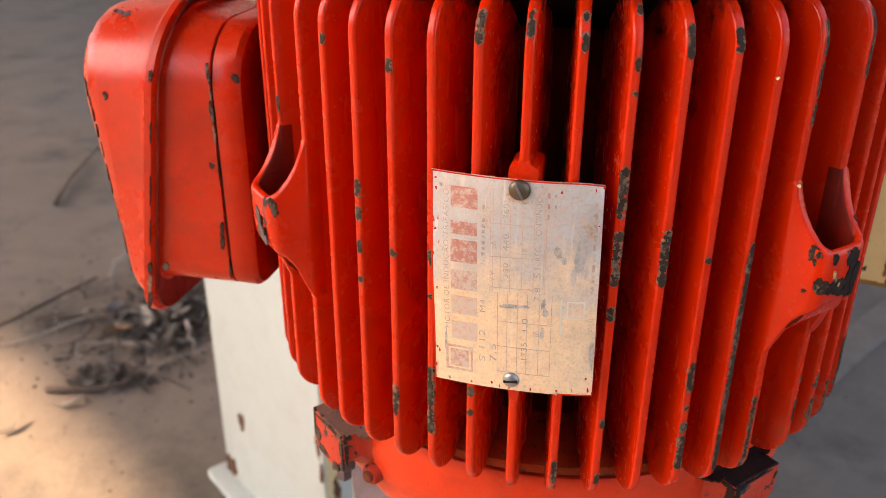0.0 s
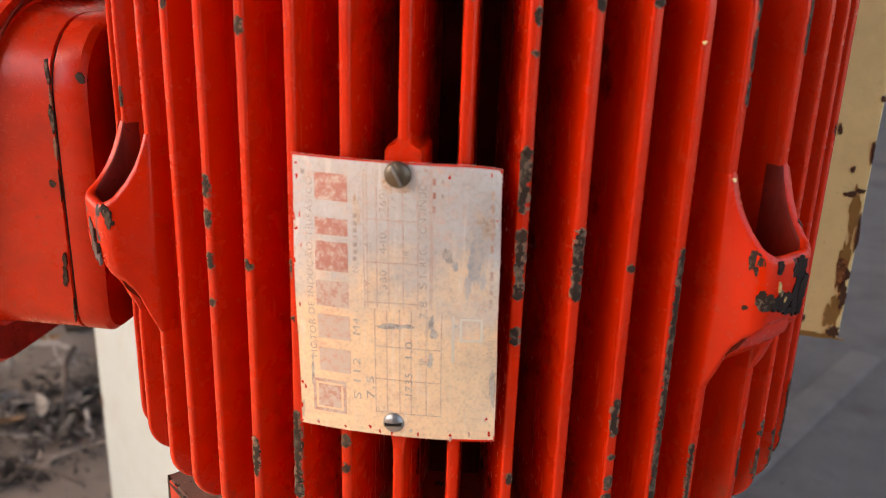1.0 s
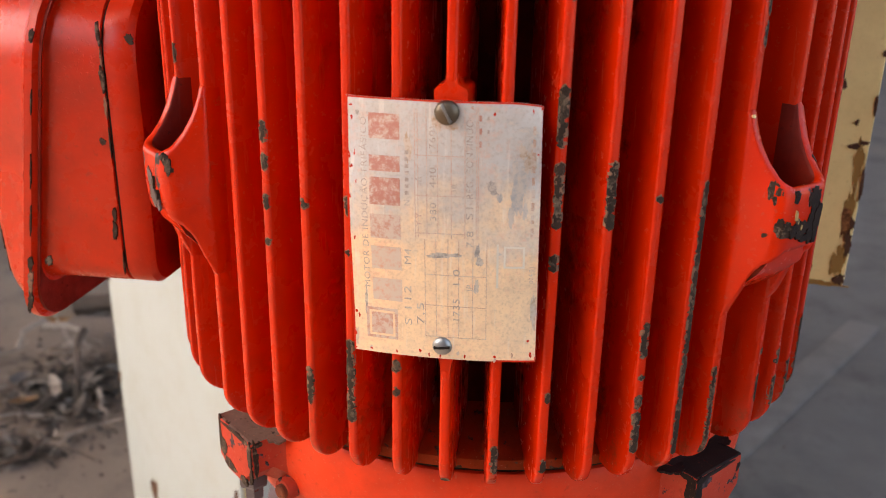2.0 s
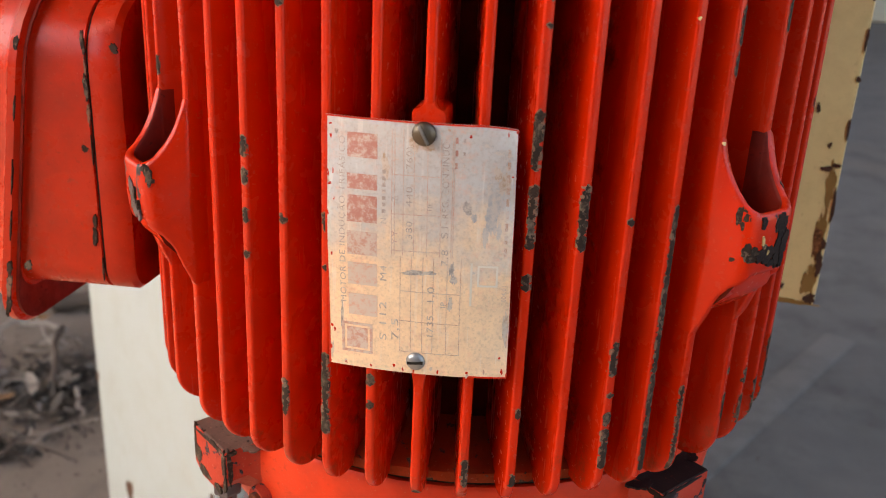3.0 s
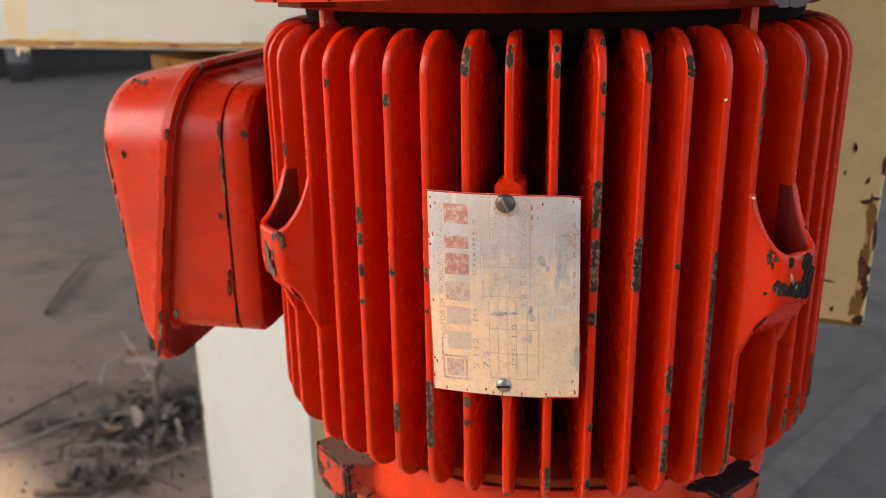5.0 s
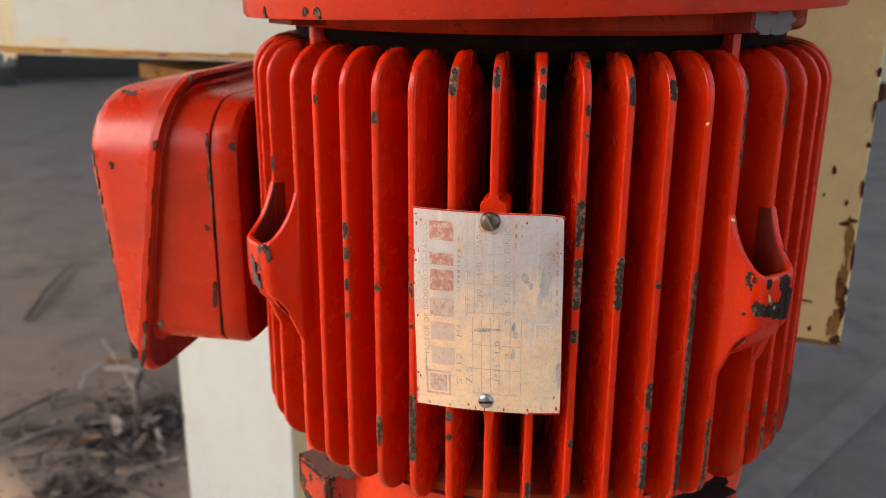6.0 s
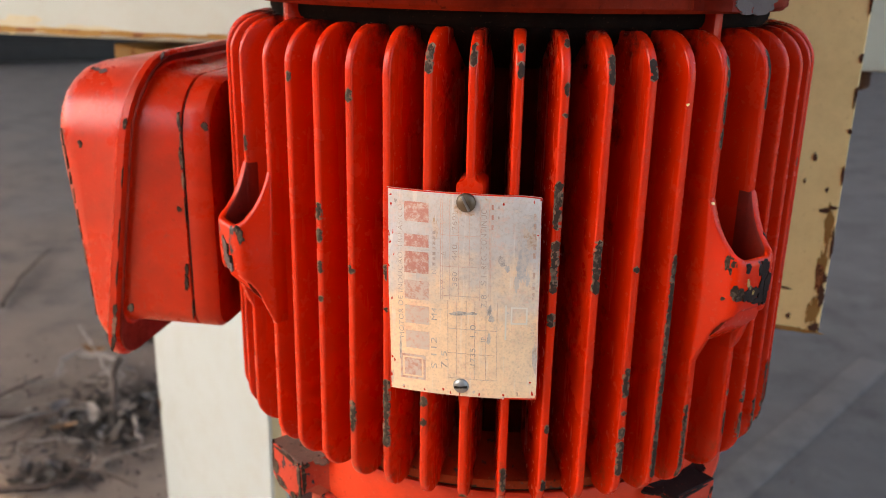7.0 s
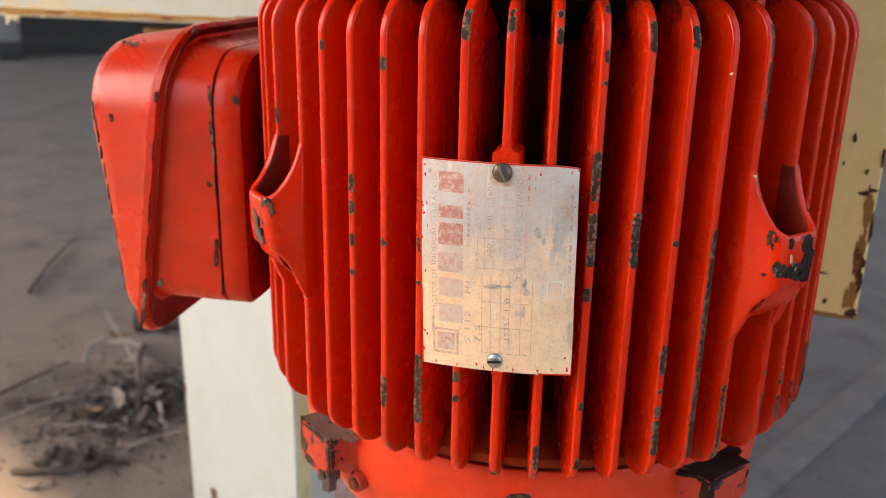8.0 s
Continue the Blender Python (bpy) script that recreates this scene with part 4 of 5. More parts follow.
for i in range(46):
    side = rnd.choice("LLLBBTR")
    inset = abs(rnd.gauss(0, 0.0009)) + 0.0003
    u = rnd.uniform(PL["x0"], PL["x1"]) if side in "BT" else PL["x0"] + inset if side == "L" else PL["x1"] - inset
    z = rnd.uniform(PL["z0"], PL["z1"]) if side in "LR" else PL["z0"] + inset if side == "B" else PL["z1"] - inset
    b = blob(Matrix(((1, 0, 0, u), (0, 0, 1, 0), (0, 1, 0, z), (0, 0, 0, 1))), rnd.uniform(0.00012, 0.0004), rnd.uniform(0.00015, 0.0007), 900 + i, n=14)
    for v in b.verts:
        v.co = plate_xyz(v.co.x, v.co.z, 0.0006 + (0.00006 if v.co.y > 0 else -0.0002))
    part("paint_fleck", b, red_paint if i % 3 else rule_faint, plate)
# scuffs and smears on the plate
for i, (u, z, ru, rz) in enumerate(((-0.0014, -0.0048, 0.0036, 0.0006), (0.0022, -0.0046, 0.0012, 0.0005), (0.0072, -0.0035, 0.0006, 0.0016), (0.0078, -0.006, 0.0007, 0.0013), (0.0071, -0.0124, 0.0006, 0.0016),
                                       (0.0162, 0.0095, 0.0013, 0.0042), (0.0158, 0.0162, 0.0006, 0.0036), (0.0176, 0.0135, 0.0009, 0.003), (0.015, 0.0052, 0.0008, 0.0022), (0.0182, 0.0065, 0.0005, 0.0024), (0.0185, 0.0262, 0.002, 0.0008), (0.0148, 0.0278, 0.0013, 0.0006), (0.0198, 0.0235, 0.0006, 0.002),
                                       (0.0105, 0.0122, 0.0011, 0.0016), (0.0122, 0.0098, 0.0008, 0.0009), (-0.0205, -0.0185, 0.0003, 0.0045), (-0.0215, 0.0285, 0.0006, 0.0005), (0.0125, -0.004, 0.0004, 0.0004))):
    b = blob(Matrix(((1, 0, 0, u), (0, 0, 1, 0), (0, 1, 0, z), (0, 0, 0, 1))), ru, rz, 70 + i)
    for v in b.verts:
        v.co = plate_xyz(v.co.x, v.co.z, 0.0006 + (0.00005 if v.co.y > 0 else -0.0002))
    part("scuff", b, blue_scuff if u > 0.0105 else scuff_mat, plate)
for i, (u, z, ru, rz) in enumerate(((0.0012, 0.0268, 0.0016, 0.0012), (-0.0022, 0.0272, 0.0011, 0.0018), (-0.0236, -0.0285, 0.0006, 0.0025), (0.0208, -0.019, 0.0006, 0.005), (-0.0092, 0.021, 0.0008, 0.0034), (0.0192, 0.0185, 0.0012, 0.003), (0.0175, 0.021, 0.001, 0.0016))):
    b = blob(Matrix(((1, 0, 0, u), (0, 0, 1, 0), (0, 1, 0, z), (0, 0, 0, 1))), ru, rz, 95 + i)
    for v in b.verts:
        v.co = plate_xyz(v.co.x, v.co.z, 0.0006 + (0.00004 if v.co.y > 0 else -0.0002))
    part("rust_stain", b, rust_film, plate, "brown rust stain")


# ---- chipped paint on the fins ----
def tip_chip(k, z0, z1, s0=-1.0, s1=1.0, mat=chip_mat, proud=0.0):
    """A jagged bare patch along fin k's tip from z1 to z0; s runs across the tip from -1 to 1."""
    rnd = random.Random(int(1000 * z0) * 31 + k + int(proud * 1e6))
    rows = max(6, int((z1 - z0) / 0.00032))
    b = bmesh.new()
    grid = []
    lo = hi = 0.1
    for i in range(rows + 1):
        z = lerp(z0, z1, i / rows) + (rnd.uniform(-0.00012, 0.00012) if 0 < i < rows else 0.0)
        end = 0.34 if i in (0, rows) else 0.16 if i in (1, rows - 1) else 0.0
        if rnd.random() < 0.45:
            lo = rnd.choice((0.0, 0.04, 0.1, 0.22, 0.3)) + rnd.uniform(0, 0.08)
        if rnd.random() < 0.45:
            hi = rnd.choice((0.0, 0.04, 0.1, 0.2, 0.36)) + rnd.uniform(0, 0.08)
        a, c = s0 + (s1 - s0) * min(0.46, lo + end), s1 - (s1 - s0) * min(0.46, hi + end)
        dr = 0.0
        for zc, sg, rc in ((Z_TOP - 0.0135, 1, 0.0135), (Z_BOT + 0.0105, -1, 0.0105)):
            if (z - zc) * sg > 0:
                dr = rc - math.sqrt(max(0.0, rc ** 2 - (z - zc) ** 2))
        line = []
        for j in range(5):
            s = lerp(a, c, j / 4)
            m = abs(s)
            y = math.copysign(min(m, 0.62) / 0.62 * 0.00128 + max(0, m - 0.62) * 0.0004, s)
            r = R_FIN + 0.00009 + proud - max(0.0, m - 0.35) * 0.0008 - max(0.0, m - 0.62) * 0.006
            line.append(b.verts.new((r - dr, y * (1 + (0.08 if m > 0.3 else 0)), z)))
        grid.append(line)
    for g0, g1 in zip(grid, grid[1:]):
        for j in range(4):
            b.faces.new((g0[j], g0[j + 1], g1[j + 1], g1[j]))
    return part("paint_chip", b, mat, front_fins[k])


def chips(k, spans, s0=-1.0, s1=1.0):
    for z0, z1 in spans:
        a, c = max(s0, -0.72), min(s1, 0.72)
        tip_chip(k, z0 - 0.0003, z1 + 0.0003, max(a - 0.13, -0.78), min(c + 0.13, 0.78), fringe_mat)
        tip_chip(k, z0, z1, a, c, chip_mat, 0.00005)


chips(-7, ((0.032, 0.0375),), 0.0, 0.8)
chips(-5, ((0.0595, 0.0625),), 0.0, 0.8)
chips(-4, ((0.017, 0.0225), (0.0095, 0.014), (-0.001, 0.003), (-0.011, -0.009)), -0.4, 1.0)
chips(-3, ((0.0555, 0.0595), (0.0015, 0.004), (-0.055, -0.0435)), -0.5, 1.0)
chips(-2, ((0.0015, 0.0065), (-0.009, -0.0075)), -0.5, 0.7)
chips(-2, ((-0.057, -0.0325),), -0.9, 0.9)
chips(-1, ((0.0655, 0.0735), (-0.0395, -0.036), (-0.0465, -0.044)), -0.5, 0.6)
chips(0, ((0.068, 0.074), (-0.0735, -0.071)), -0.5, 0.5)
chips(1, ((0.072, 0.074), (0.065, 0.0695), (-0.0675, -0.059)), -0.3, 0.8)
chips(2, ((0.0735, 0.0755), (0.0605, 0.064), (0.0545, 0.0555), (-0.046, -0.043), (-0.067, -0.063)), -0.2, 0.8)
chips(2, ((0.0215, 0.036), (0.0015, 0.018), (-0.0095, -0.005)), -1.1, 0.6)
chips(3, ((0.066, 0.0715), (0.0635, 0.067)), -0.4, 0.8)
chips(3, ((0.001, 0.018),), -0.7, 0.7)
chips(4, ((0.0645, 0.0705), (0.007, 0.009), (-0.035, -0.025), (-0.0415, -0.04), (-0.05, -0.046), (-0.0635, -0.051)), -0.6, 0.8)
chips(5, ((0.0025, 0.0115), (-0.036, 0.0025), (-0.067, -0.036)), -0.35, 0.75)
chips(6, ((0.0675, 0.071), (0.062, 0.067), (0.051, 0.0605), (0.0435, 0.0495)), 0.0, 1.0)
chips(6, ((-0.0705, -0.0425),), -1.2, 0.0)
chips(7, ((0.054, 0.072), (-0.0445, -0.0425), (-0.06, -0.051)), -0.2, 1.0)
chips(8, ((-0.052, -0.047), (-0.066, -0.056)), -0.8, 0.6)
chips(9, ((-0.071, -0.055),), -1.4, 1.4)
chips(10, ((0.03, 0.033), (-0.07, -0.045)), -1.5, 1.2)
chips(11, ((-0.071, -0.05),), -1.5, 1.2)


for k, z in ((5, 0.0575),):
    m = Matrix.Translation((R_FIN - 0.0002, -0.0009, z)) @ pose(0, 0, 0, 90, 0, 60)
    part("paint_drop", blob(m, 0.00042, 0.00042, 400 + k, lift=0.0004), yellow_paint, front_fins[k], "cream paint drop")
# bare spots on the lugs
def spot(parent, at, normal, rx, rz, seed, mat=chip_mat, label="bare spot in the paint", lift=0.0001, name="paint_chip"):
    """A ragged flake at a place of the parent, facing along normal; rx across, rz upwards."""
    n = Vector(normal).normalized()
    across = Vector((0, 0, 1)).cross(n).normalized()
    m = Matrix((across, n.cross(across), n)).transposed().to_4x4()
    return part(name, blob(Matrix.Translation(at) @ m, rx, rz, seed, n=44, lift=lift, ragged=0.8), mat, parent, label)


FRONT = (0.707, -0.707, 0.0)
for i, (at, n, rx, rz) in enumerate((((0.0779, -0.0919, 0.0098), (-0.3, -0.94, 0), 0.0012, 0.0026), ((0.0794, -0.0925, 0.0094), (-0.2, -0.97, 0), 0.0011, 0.0009), ((0.0804, -0.0928, 0.0004), (0, -1, 0), 0.0013, 0.002), ((0.0774, -0.0916, -0.0022), (-0.48, -0.88, 0), 0.0007, 0.0006),
                                     ((0.0824, -0.0925, -0.0004), (0.4, -0.9, -0.05), 0.0016, 0.0019), ((0.0902, -0.0766, 0.0149), (0.76, -0.26, 0.59), 0.0006, 0.0009), ((0.0786, -0.0921, 0.0072), (-0.3, -0.94, 0), 0.0006, 0.0011))):
    spot(motor, at, n, rx, rz, 700 + i)
for i, (at, rx, rz) in enumerate((((0.084, -0.0914, 0.0081), 0.0012, 0.0014), ((0.0896, -0.0859, 0.0072), 0.0022, 0.0026), ((0.0901, -0.0854, 0.0038), 0.0019, 0.0036), ((0.0899, -0.0856, -0.0012), 0.0022, 0.0034), ((0.0868, -0.0887, -0.001), 0.0026, 0.0022), ((0.0845, -0.091, -0.0006), 0.0018, 0.0019), ((0.0885, -0.0868, -0.0037), 0.0022, 0.001), ((0.0912, -0.0843, 0.0002), 0.0016, 0.0045))):
    spot(motor, at, FRONT, rx, rz, 720 + i, grease_black, "black grease over bare iron")
for i, (at, rx, rz) in enumerate((((0.0845, -0.0909, 0.0033), 0.0004, 0.0013), ((0.0851, -0.0903, 0.0017), 0.0006, 0.0008), ((0.0864, -0.089, -0.0002), 0.0004, 0.0006))):
    spot(motor, at, FRONT, rx, rz, 735 + i, bare_brass, "pale primer showing through", 0.0004)
FRONT = (-0.707, -0.707, 0.0)
for i, (at, n, rx, rz) in enumerate((((-0.0803, -0.0928, 0.0076), (0, -1, 0), 0.0012, 0.0027), ((-0.0815, -0.0926, 0.0094), (-0.4, -0.9, 0.1), 0.0008, 0.0012), ((-0.0796, -0.0927, 0.006), (0.2, -0.98, 0), 0.0008, 0.001))):
    spot(motor, at, n, rx, rz, 740 + i)
for i, (at, rx, rz) in enumerate((((-0.0888, -0.0867, 0.0022), 0.0016, 0.0028), ((-0.0878, -0.0877, -0.0018), 0.0022, 0.0028), ((-0.0852, -0.0903, -0.0042), 0.0016, 0.0022), ((-0.0866, -0.0889, -0.0038), 0.0019, 0.0018))):
    spot(motor, at, FRONT, rx, rz, 750 + i, bare_steel, "bare grey patch on the lug's nose")
for i, (at, rx, rz) in enumerate((((-0.0864, -0.0891, 0.0012), 0.0006, 0.0016), ((-0.0848, -0.0907, -0.002), 0.0005, 0.0014))):
    spot(motor, at, FRONT, rx, rz, 760 + i, chip_mat, lift=0.0004)
spot(motor, (0.0718, -0.087, 0.0268), (0.49, -0.8, 0.33), 0.0005, 0.0005, 770, yellow_paint, "cream paint drop", 0.0003, "paint_drop")
# flakes on the lower bell
for i, (a, z, r) in enumerate(((-16, -0.101, 0.0014), (-14.8, -0.103, 0.0008), (-17, -0.1023, 0.0006), (5, -0.0868, 0.0026), (3, -0.0872, 0.0016))):
    m = az(a) @ Matrix.Translation((0.0984, 0, z)) @ pose(0, 0, 0, 90, 0, 90)
    part("paint_chip", blob(m, r, r * 0.6, 120 + i, lift=0.0003), chip_mat, motor, "bare spot in the paint")


# ---- steelwork behind ----
# post, cap plate, beam, hanging plate: one cream steel stand
post_u = Vector((0.7868, -0.6172, 0))
post_v = Vector((0.6172, 0.7868, 0))
POST = basis((-0.369, 0.349, 0), post_u, post_v)
frame_ob = thing("steel_frame", "cream painted steel machine frame with rusty edges standing on the floor", "frame")
part("post", box_bm(0.212, 0.062, 0.536, POST @ pose(0.106, 0.031, 0.268), 0.003), post_paint, frame_ob)
part("rust_stain", box_bm(0.0006, 0.011, 0.52, POST @ pose(0.2122, 0.0085, 0.272), 0.0), stain_paint, frame_ob, "yellowed strip along the post's edge", 0)
part("base_plate", box_bm(0.236, 0.1, 0.012, POST @ pose(0.106, 0.031, 0.006), 0.004), post_paint, frame_ob, "chipped cream base plate")
part("cap_plate", box_bm(0.19, 0.1, 0.013, POST @ pose(0.116, 0.031, 0.5425), 0.002), rust_paint, frame_ob, "rust-stained cap plate")
for i, (u, z, ru, rz) in enumerate(((0.052, 0.103, 0.008, 0.009), (0.206, 0.17, 0.004, 0.012), (0.209, 0.14, 0.003, 0.01), (0.012, 0.02, 0.012, 0.016), (0.003, 0.2, 0.002, 0.006), (0.004, 0.3, 0.002, 0.005))):
    part("rust_spot", blob(POST @ pose(u, 0, z, 90, 0, 0), ru, rz, 150 + i, lift=0.0004), rust_dark, frame_ob, "rusted spot")
for i, (v, z, ru, rz) in enumerate(((0.012, 0.16, 0.004, 0.01), (0.01, 0.19, 0.003, 0.006), (0.03, 0.2, 0.002, 0.002), (0.012, 0.12, 0.004, 0.012))):
    part("rust_spot", blob(POST @ Matrix.Translation((0.2121, v, z)) @ pose(0, 0, 0, 90, 0, 90), ru, rz, 160 + i, lift=0.0004), rust_dark, frame_ob, "rusted spot")
beam_u = Vector((1, -0.2, 0)).normalized()
beam_v = Vector((0.2, 1, 0)).normalized()
rail_u = Vector((1, -0.086, 0)).normalized()
BEAM = basis((-0.6, 0.269, ZM + 0.0405), rail_u, Vector((-rail_u.y, rail_u.x, 0)))

part("beam", box_bm(1.6, 0.12, 0.2, BEAM @ pose(0.8, 0.06, 0.1), 0.006), cream_paint, frame_ob)
for i in range(9):
    u = (0.03, 0.1, 0.17, 0.24, 0.31, 0.39, 0.47, 0.95, 1.02)[i]
    part("rust_stain", blob(BEAM @ pose(u, 0, 0.0045, 90, 0, 0), 0.045, 0.0022, 310 + i, lift=0.0004), rust_paint, frame_ob, "ochre rust stain")
part("rust_stain", blob(BEAM @ pose(0.008, 0, 0.07, 90, 0, 0), 0.005, 0.06, 330, lift=0.0005), rust_paint, frame_ob, "ochre rust stain")
for i, (u, z, ru, rz) in enumerate(((0.166, 0.03, 0.012, 0.03), (0.2, 0.008, 0.026, 0.006), (0.26, 0.006, 0.03, 0.0035))):
    part("rust_stain", blob(BEAM @ pose(u, 0, z, 90, 0, 0), ru, rz, 350 + i, n=60, lift=0.0002), beam_stain, frame_ob, "yellowed stain")
HANG = basis((0.0642, 0.0922, ZM - 0.0757), beam_u, beam_v) @ Matrix.Scale(0.9, 4)
part("hanger_plate", box_bm(0.2, 0.012, 0.5, HANG @ pose(0, 0, 0.25), 0.002), yellow_paint, frame_ob, "yellowed hanging plate with rusty edge")
for i, (u, z, ru, rz) in enumerate(((0.0965, 0.004, 0.0032, 0.0042), (0.0975, 0.023, 0.0022, 0.0085), (0.0978, 0.033, 0.0016, 0.004), (0.0935, 0.0702, 0.0032, 0.0019), (0.0965, 0.0722, 0.0024, 0.0016), (0.0928, 0.0815, 0.0013, 0.0018), (0.0848, 0.0985, 0.0011, 0.0034), (0.0985, 0.113, 0.0012, 0.002), (0.0982, 0.15, 0.0014, 0.0028), (0.079, 0.0245, 0.0052, 0.0008), (0.0835, 0.0085, 0.0012, 0.0022), (0.0815, 0.085, 0.0008, 0.0014), (0.0988, 0.052, 0.0009, 0.012), (0.0985, 0.09, 0.0009, 0.006), (0.0985, 0.131, 0.0008, 0.006), (0.0986, 0.178, 0.001, 0.008))):
    part("rust_spot", blob(HANG @ pose(u + (0.0008 if u > 0.095 else 0.0), -0.006, z, 90, 0, 0), ru * 0.72, rz * 0.72, 180 + i, lift=0.0004), rust_dark, frame_ob, "rusted spot")
for i, (u, z, ru, rz) in enumerate(((0.088, 0.0012, 0.011, 0.0014), (0.074, 0.001, 0.009, 0.0011), (0.0955, 0.0135, 0.0028, 0.0085), (0.0962, 0.037, 0.0022, 0.014), (0.0965, 0.062, 0.0018, 0.012))):
    part("rust_stain", blob(HANG @ pose(u, -0.006, z, 90, 0, 0), ru, rz, 340 + i, lift=0.0002), rust_paint, frame_ob, "ochre rust stain")
b = turned([(0.0002, 0.0), (0.012, 0.0), (0.0125, -0.002), (0.0125, -0.011), (0.0105, -0.013), (0.0002, -0.013)], 6)
bolt = part("beam_bolt", b, rust_dark, frame_ob, "rusty bolt head")
bolt.location = BEAM @ Vector((0.79, 0.03, 0.0))

# pump under the motor
pump = thing("pump", "blue-grey painted pump column under the motor", "pump")
prof = [(0.11, 0.0), (0.11, 0.02), (0.06, 0.03), (0.055, 0.3), (0.07, ZM - 0.17), (0.088, ZM - 0.165), (0.088, ZM - 0.15), (0.05, ZM - 0.15)]
part("column", turned(prof, 48), pump_paint, pump)

# dark machinery far across the shed
def far_block(name, label, at, yaw, size, mat, category):
    t = thing(name, label, category, at)
    m = pose(0, 0, size[2] / 2, 0, 0, yaw)
    part("body", box_bm(*size, m, 0.03), mat, t)
    part("plinth", box_bm(size[0] * 1.03, size[1] * 1.05, 0.12, pose(0, 0, 0.06, 0, 0, yaw), 0.02), dark_mat, t)
    return t


far_block("machine", "dark shadowed machine base across the shed", (-3.5, 5.3, 0), 35, (3.2, 0.8, 1.6), dark_mat, "machine")
far_block("concrete_pillar", "pale grey concrete pillar across the shed", (-2.55, 5.0, 0), 35, (0.13, 0.16, 3.0), patch_mat, "pillar")
far_block("concrete_pillar", "pale grey concrete pillar across the shed", (-3.65, 4.4, 0), 35, (0.13, 0.16, 3.0), patch_mat, "pillar")


sack = thing("sack", "white woven sack slumped on the far floor", "sack", (-4.0, 4.8, 0))
rings = []
for i, (r, z) in enumerate(((0.2, 0.0), (0.27, 0.03), (0.29, 0.1), (0.26, 0.18), (0.2, 0.25), (0.1, 0.31), (0.03, 0.33))):
    rings.append([(r * math.cos(a * math.pi / 8) * (1 + 0.12 * noise.noise((a * 0.7, i * 0.6, 1.0))), 0.7 * r * math.sin(a * math.pi / 8) * (1 + 0.12 * noise.noise((a * 0.7, i * 0.6, 5.0))), z) for a in range(16)])
part("bag", loft(rings), pale_leaf, sack)


# ---- litter on the floor ----
def leaf_into(b, at, size, yaw, tilt, curl, rnd):
    """A dry leaf: a pointed blade with thickness, curled along and across."""
    n = 7
    m = Matrix.Translation(at) @ pose(0, 0, 0, rnd.uniform(-tilt, tilt), rnd.uniform(-tilt, tilt), yaw)
    wd = size * rnd.uniform(0.09, 0.22)
    rows = []
    bend = rnd.uniform(-0.9, 0.9) * size
    for i in range(n + 1):
        s = i / n
        off = bend * ((s - 0.5) ** 2 - 0.08)
        w = wd * (math.sin(math.pi * min(1, s * 0.94 + 0.04)) ** 0.8)
        zc = curl * size * ((s - 0.5) ** 2 - 0.1) * 2
        rows.append([(size * (s - 0.5), off - w, zc + curl * w * 1.6), (size * (s - 0.5), off, zc), (size * (s - 0.5), off + w, zc + curl * w * rnd.uniform(0.8, 2.2))])
    vs = [[[b.verts.new(m @ Vector((x, y, z + t))) for x, y, z in r] for r in rows] for t in (0.0008, 0.0)]
    for i in range(n):
        for j in range(2):
            b.faces.new((vs[0][i][j], vs[0][i + 1][j], vs[0][i + 1][j + 1], vs[0][i][j + 1]))
            b.faces.new((vs[1][i][j + 1], vs[1][i + 1][j + 1], vs[1][i + 1][j], vs[1][i][j]))
        for j in (0, 2):
            b.faces.new((vs[0][i][j], vs[0][i + 1][j], vs[1][i + 1][j], vs[1][i][j]))


def twig_bm(pts, r0, r1, seed):
    rnd = random.Random(seed)
    path = []
    for p, q in zip(pts, pts[1:]):
        p, q = Vector(p), Vector(q)
        for i in range(4):
            path.append(p.lerp(q, i / 4) + Vector((rnd.uniform(-1, 1), rnd.uniform(-1, 1), rnd.uniform(0, 1))) * 0.0025)
    path.append(Vector(pts[-1]))
    rings = []
    for i, p in enumerate(path):
        d = (path[min(i + 1, len(path) - 1)] - path[max(i - 1, 0)]).normalized()
        sx = d.cross(Vector((0, 0, 1))).normalized()
        sy = sx.cross(d)
        r = lerp(r0, r1, i / (len(path) - 1)) * rnd.uniform(0.85, 1.15)
        rings.append([tuple(p + sx * r * math.cos(a * math.pi / 3) + sy * r * math.sin(a * math.pi / 3)) for a in range(6)])
    return loft(rings)


def litter(name, label, centre, spread, count, size, mat, seed, heap=0.02, tilt=35):
    rnd = random.Random(seed)
    b = bmesh.new()
    for _ in range(count):
        gx, gy = rnd.gauss(0, spread[0]), rnd.gauss(0, spread[1])
        k = max(0.0, 1 - (gx / spread[0] / 2) ** 2 - (gy / spread[1] / 2) ** 2)
        leaf_into(b, (centre[0] + gx, centre[1] + gy, 0.004 + rnd.uniform(0, heap) * k), size * rnd.uniform(0.5, 1.5), rnd.uniform(0, 360), tilt, rnd.uniform(-0.2, 0.45), rnd)
    ob = link(name, b, mat, smooth=60)
    return tagged(ob, label, "leaves", kind="stuff")


litter("leaf_litter", "heap of dry brown leaves on the dusty floor", (-0.605, 0.64), (0.042, 0.055), 110, 0.03, leaf_mat, 3, 0.024, 28)
litter("leaf_litter", "small heap of dry brown leaves on the floor", (-0.605, 0.475), (0.026, 0.014), 16, 0.036, leaf_mat, 4, 0.008, 16)
litter("leaf_litter", "large curled dark leaves lying on the heap", (-0.608, 0.635), (0.036, 0.04), 17, 0.052, leaf_mat, 12, 0.026, 24)
litter("leaf_litter", "bleached grey leaves among the litter", (-0.63, 0.69), (0.05, 0.05), 9, 0.028, pale_leaf, 5, 0.024, 40)
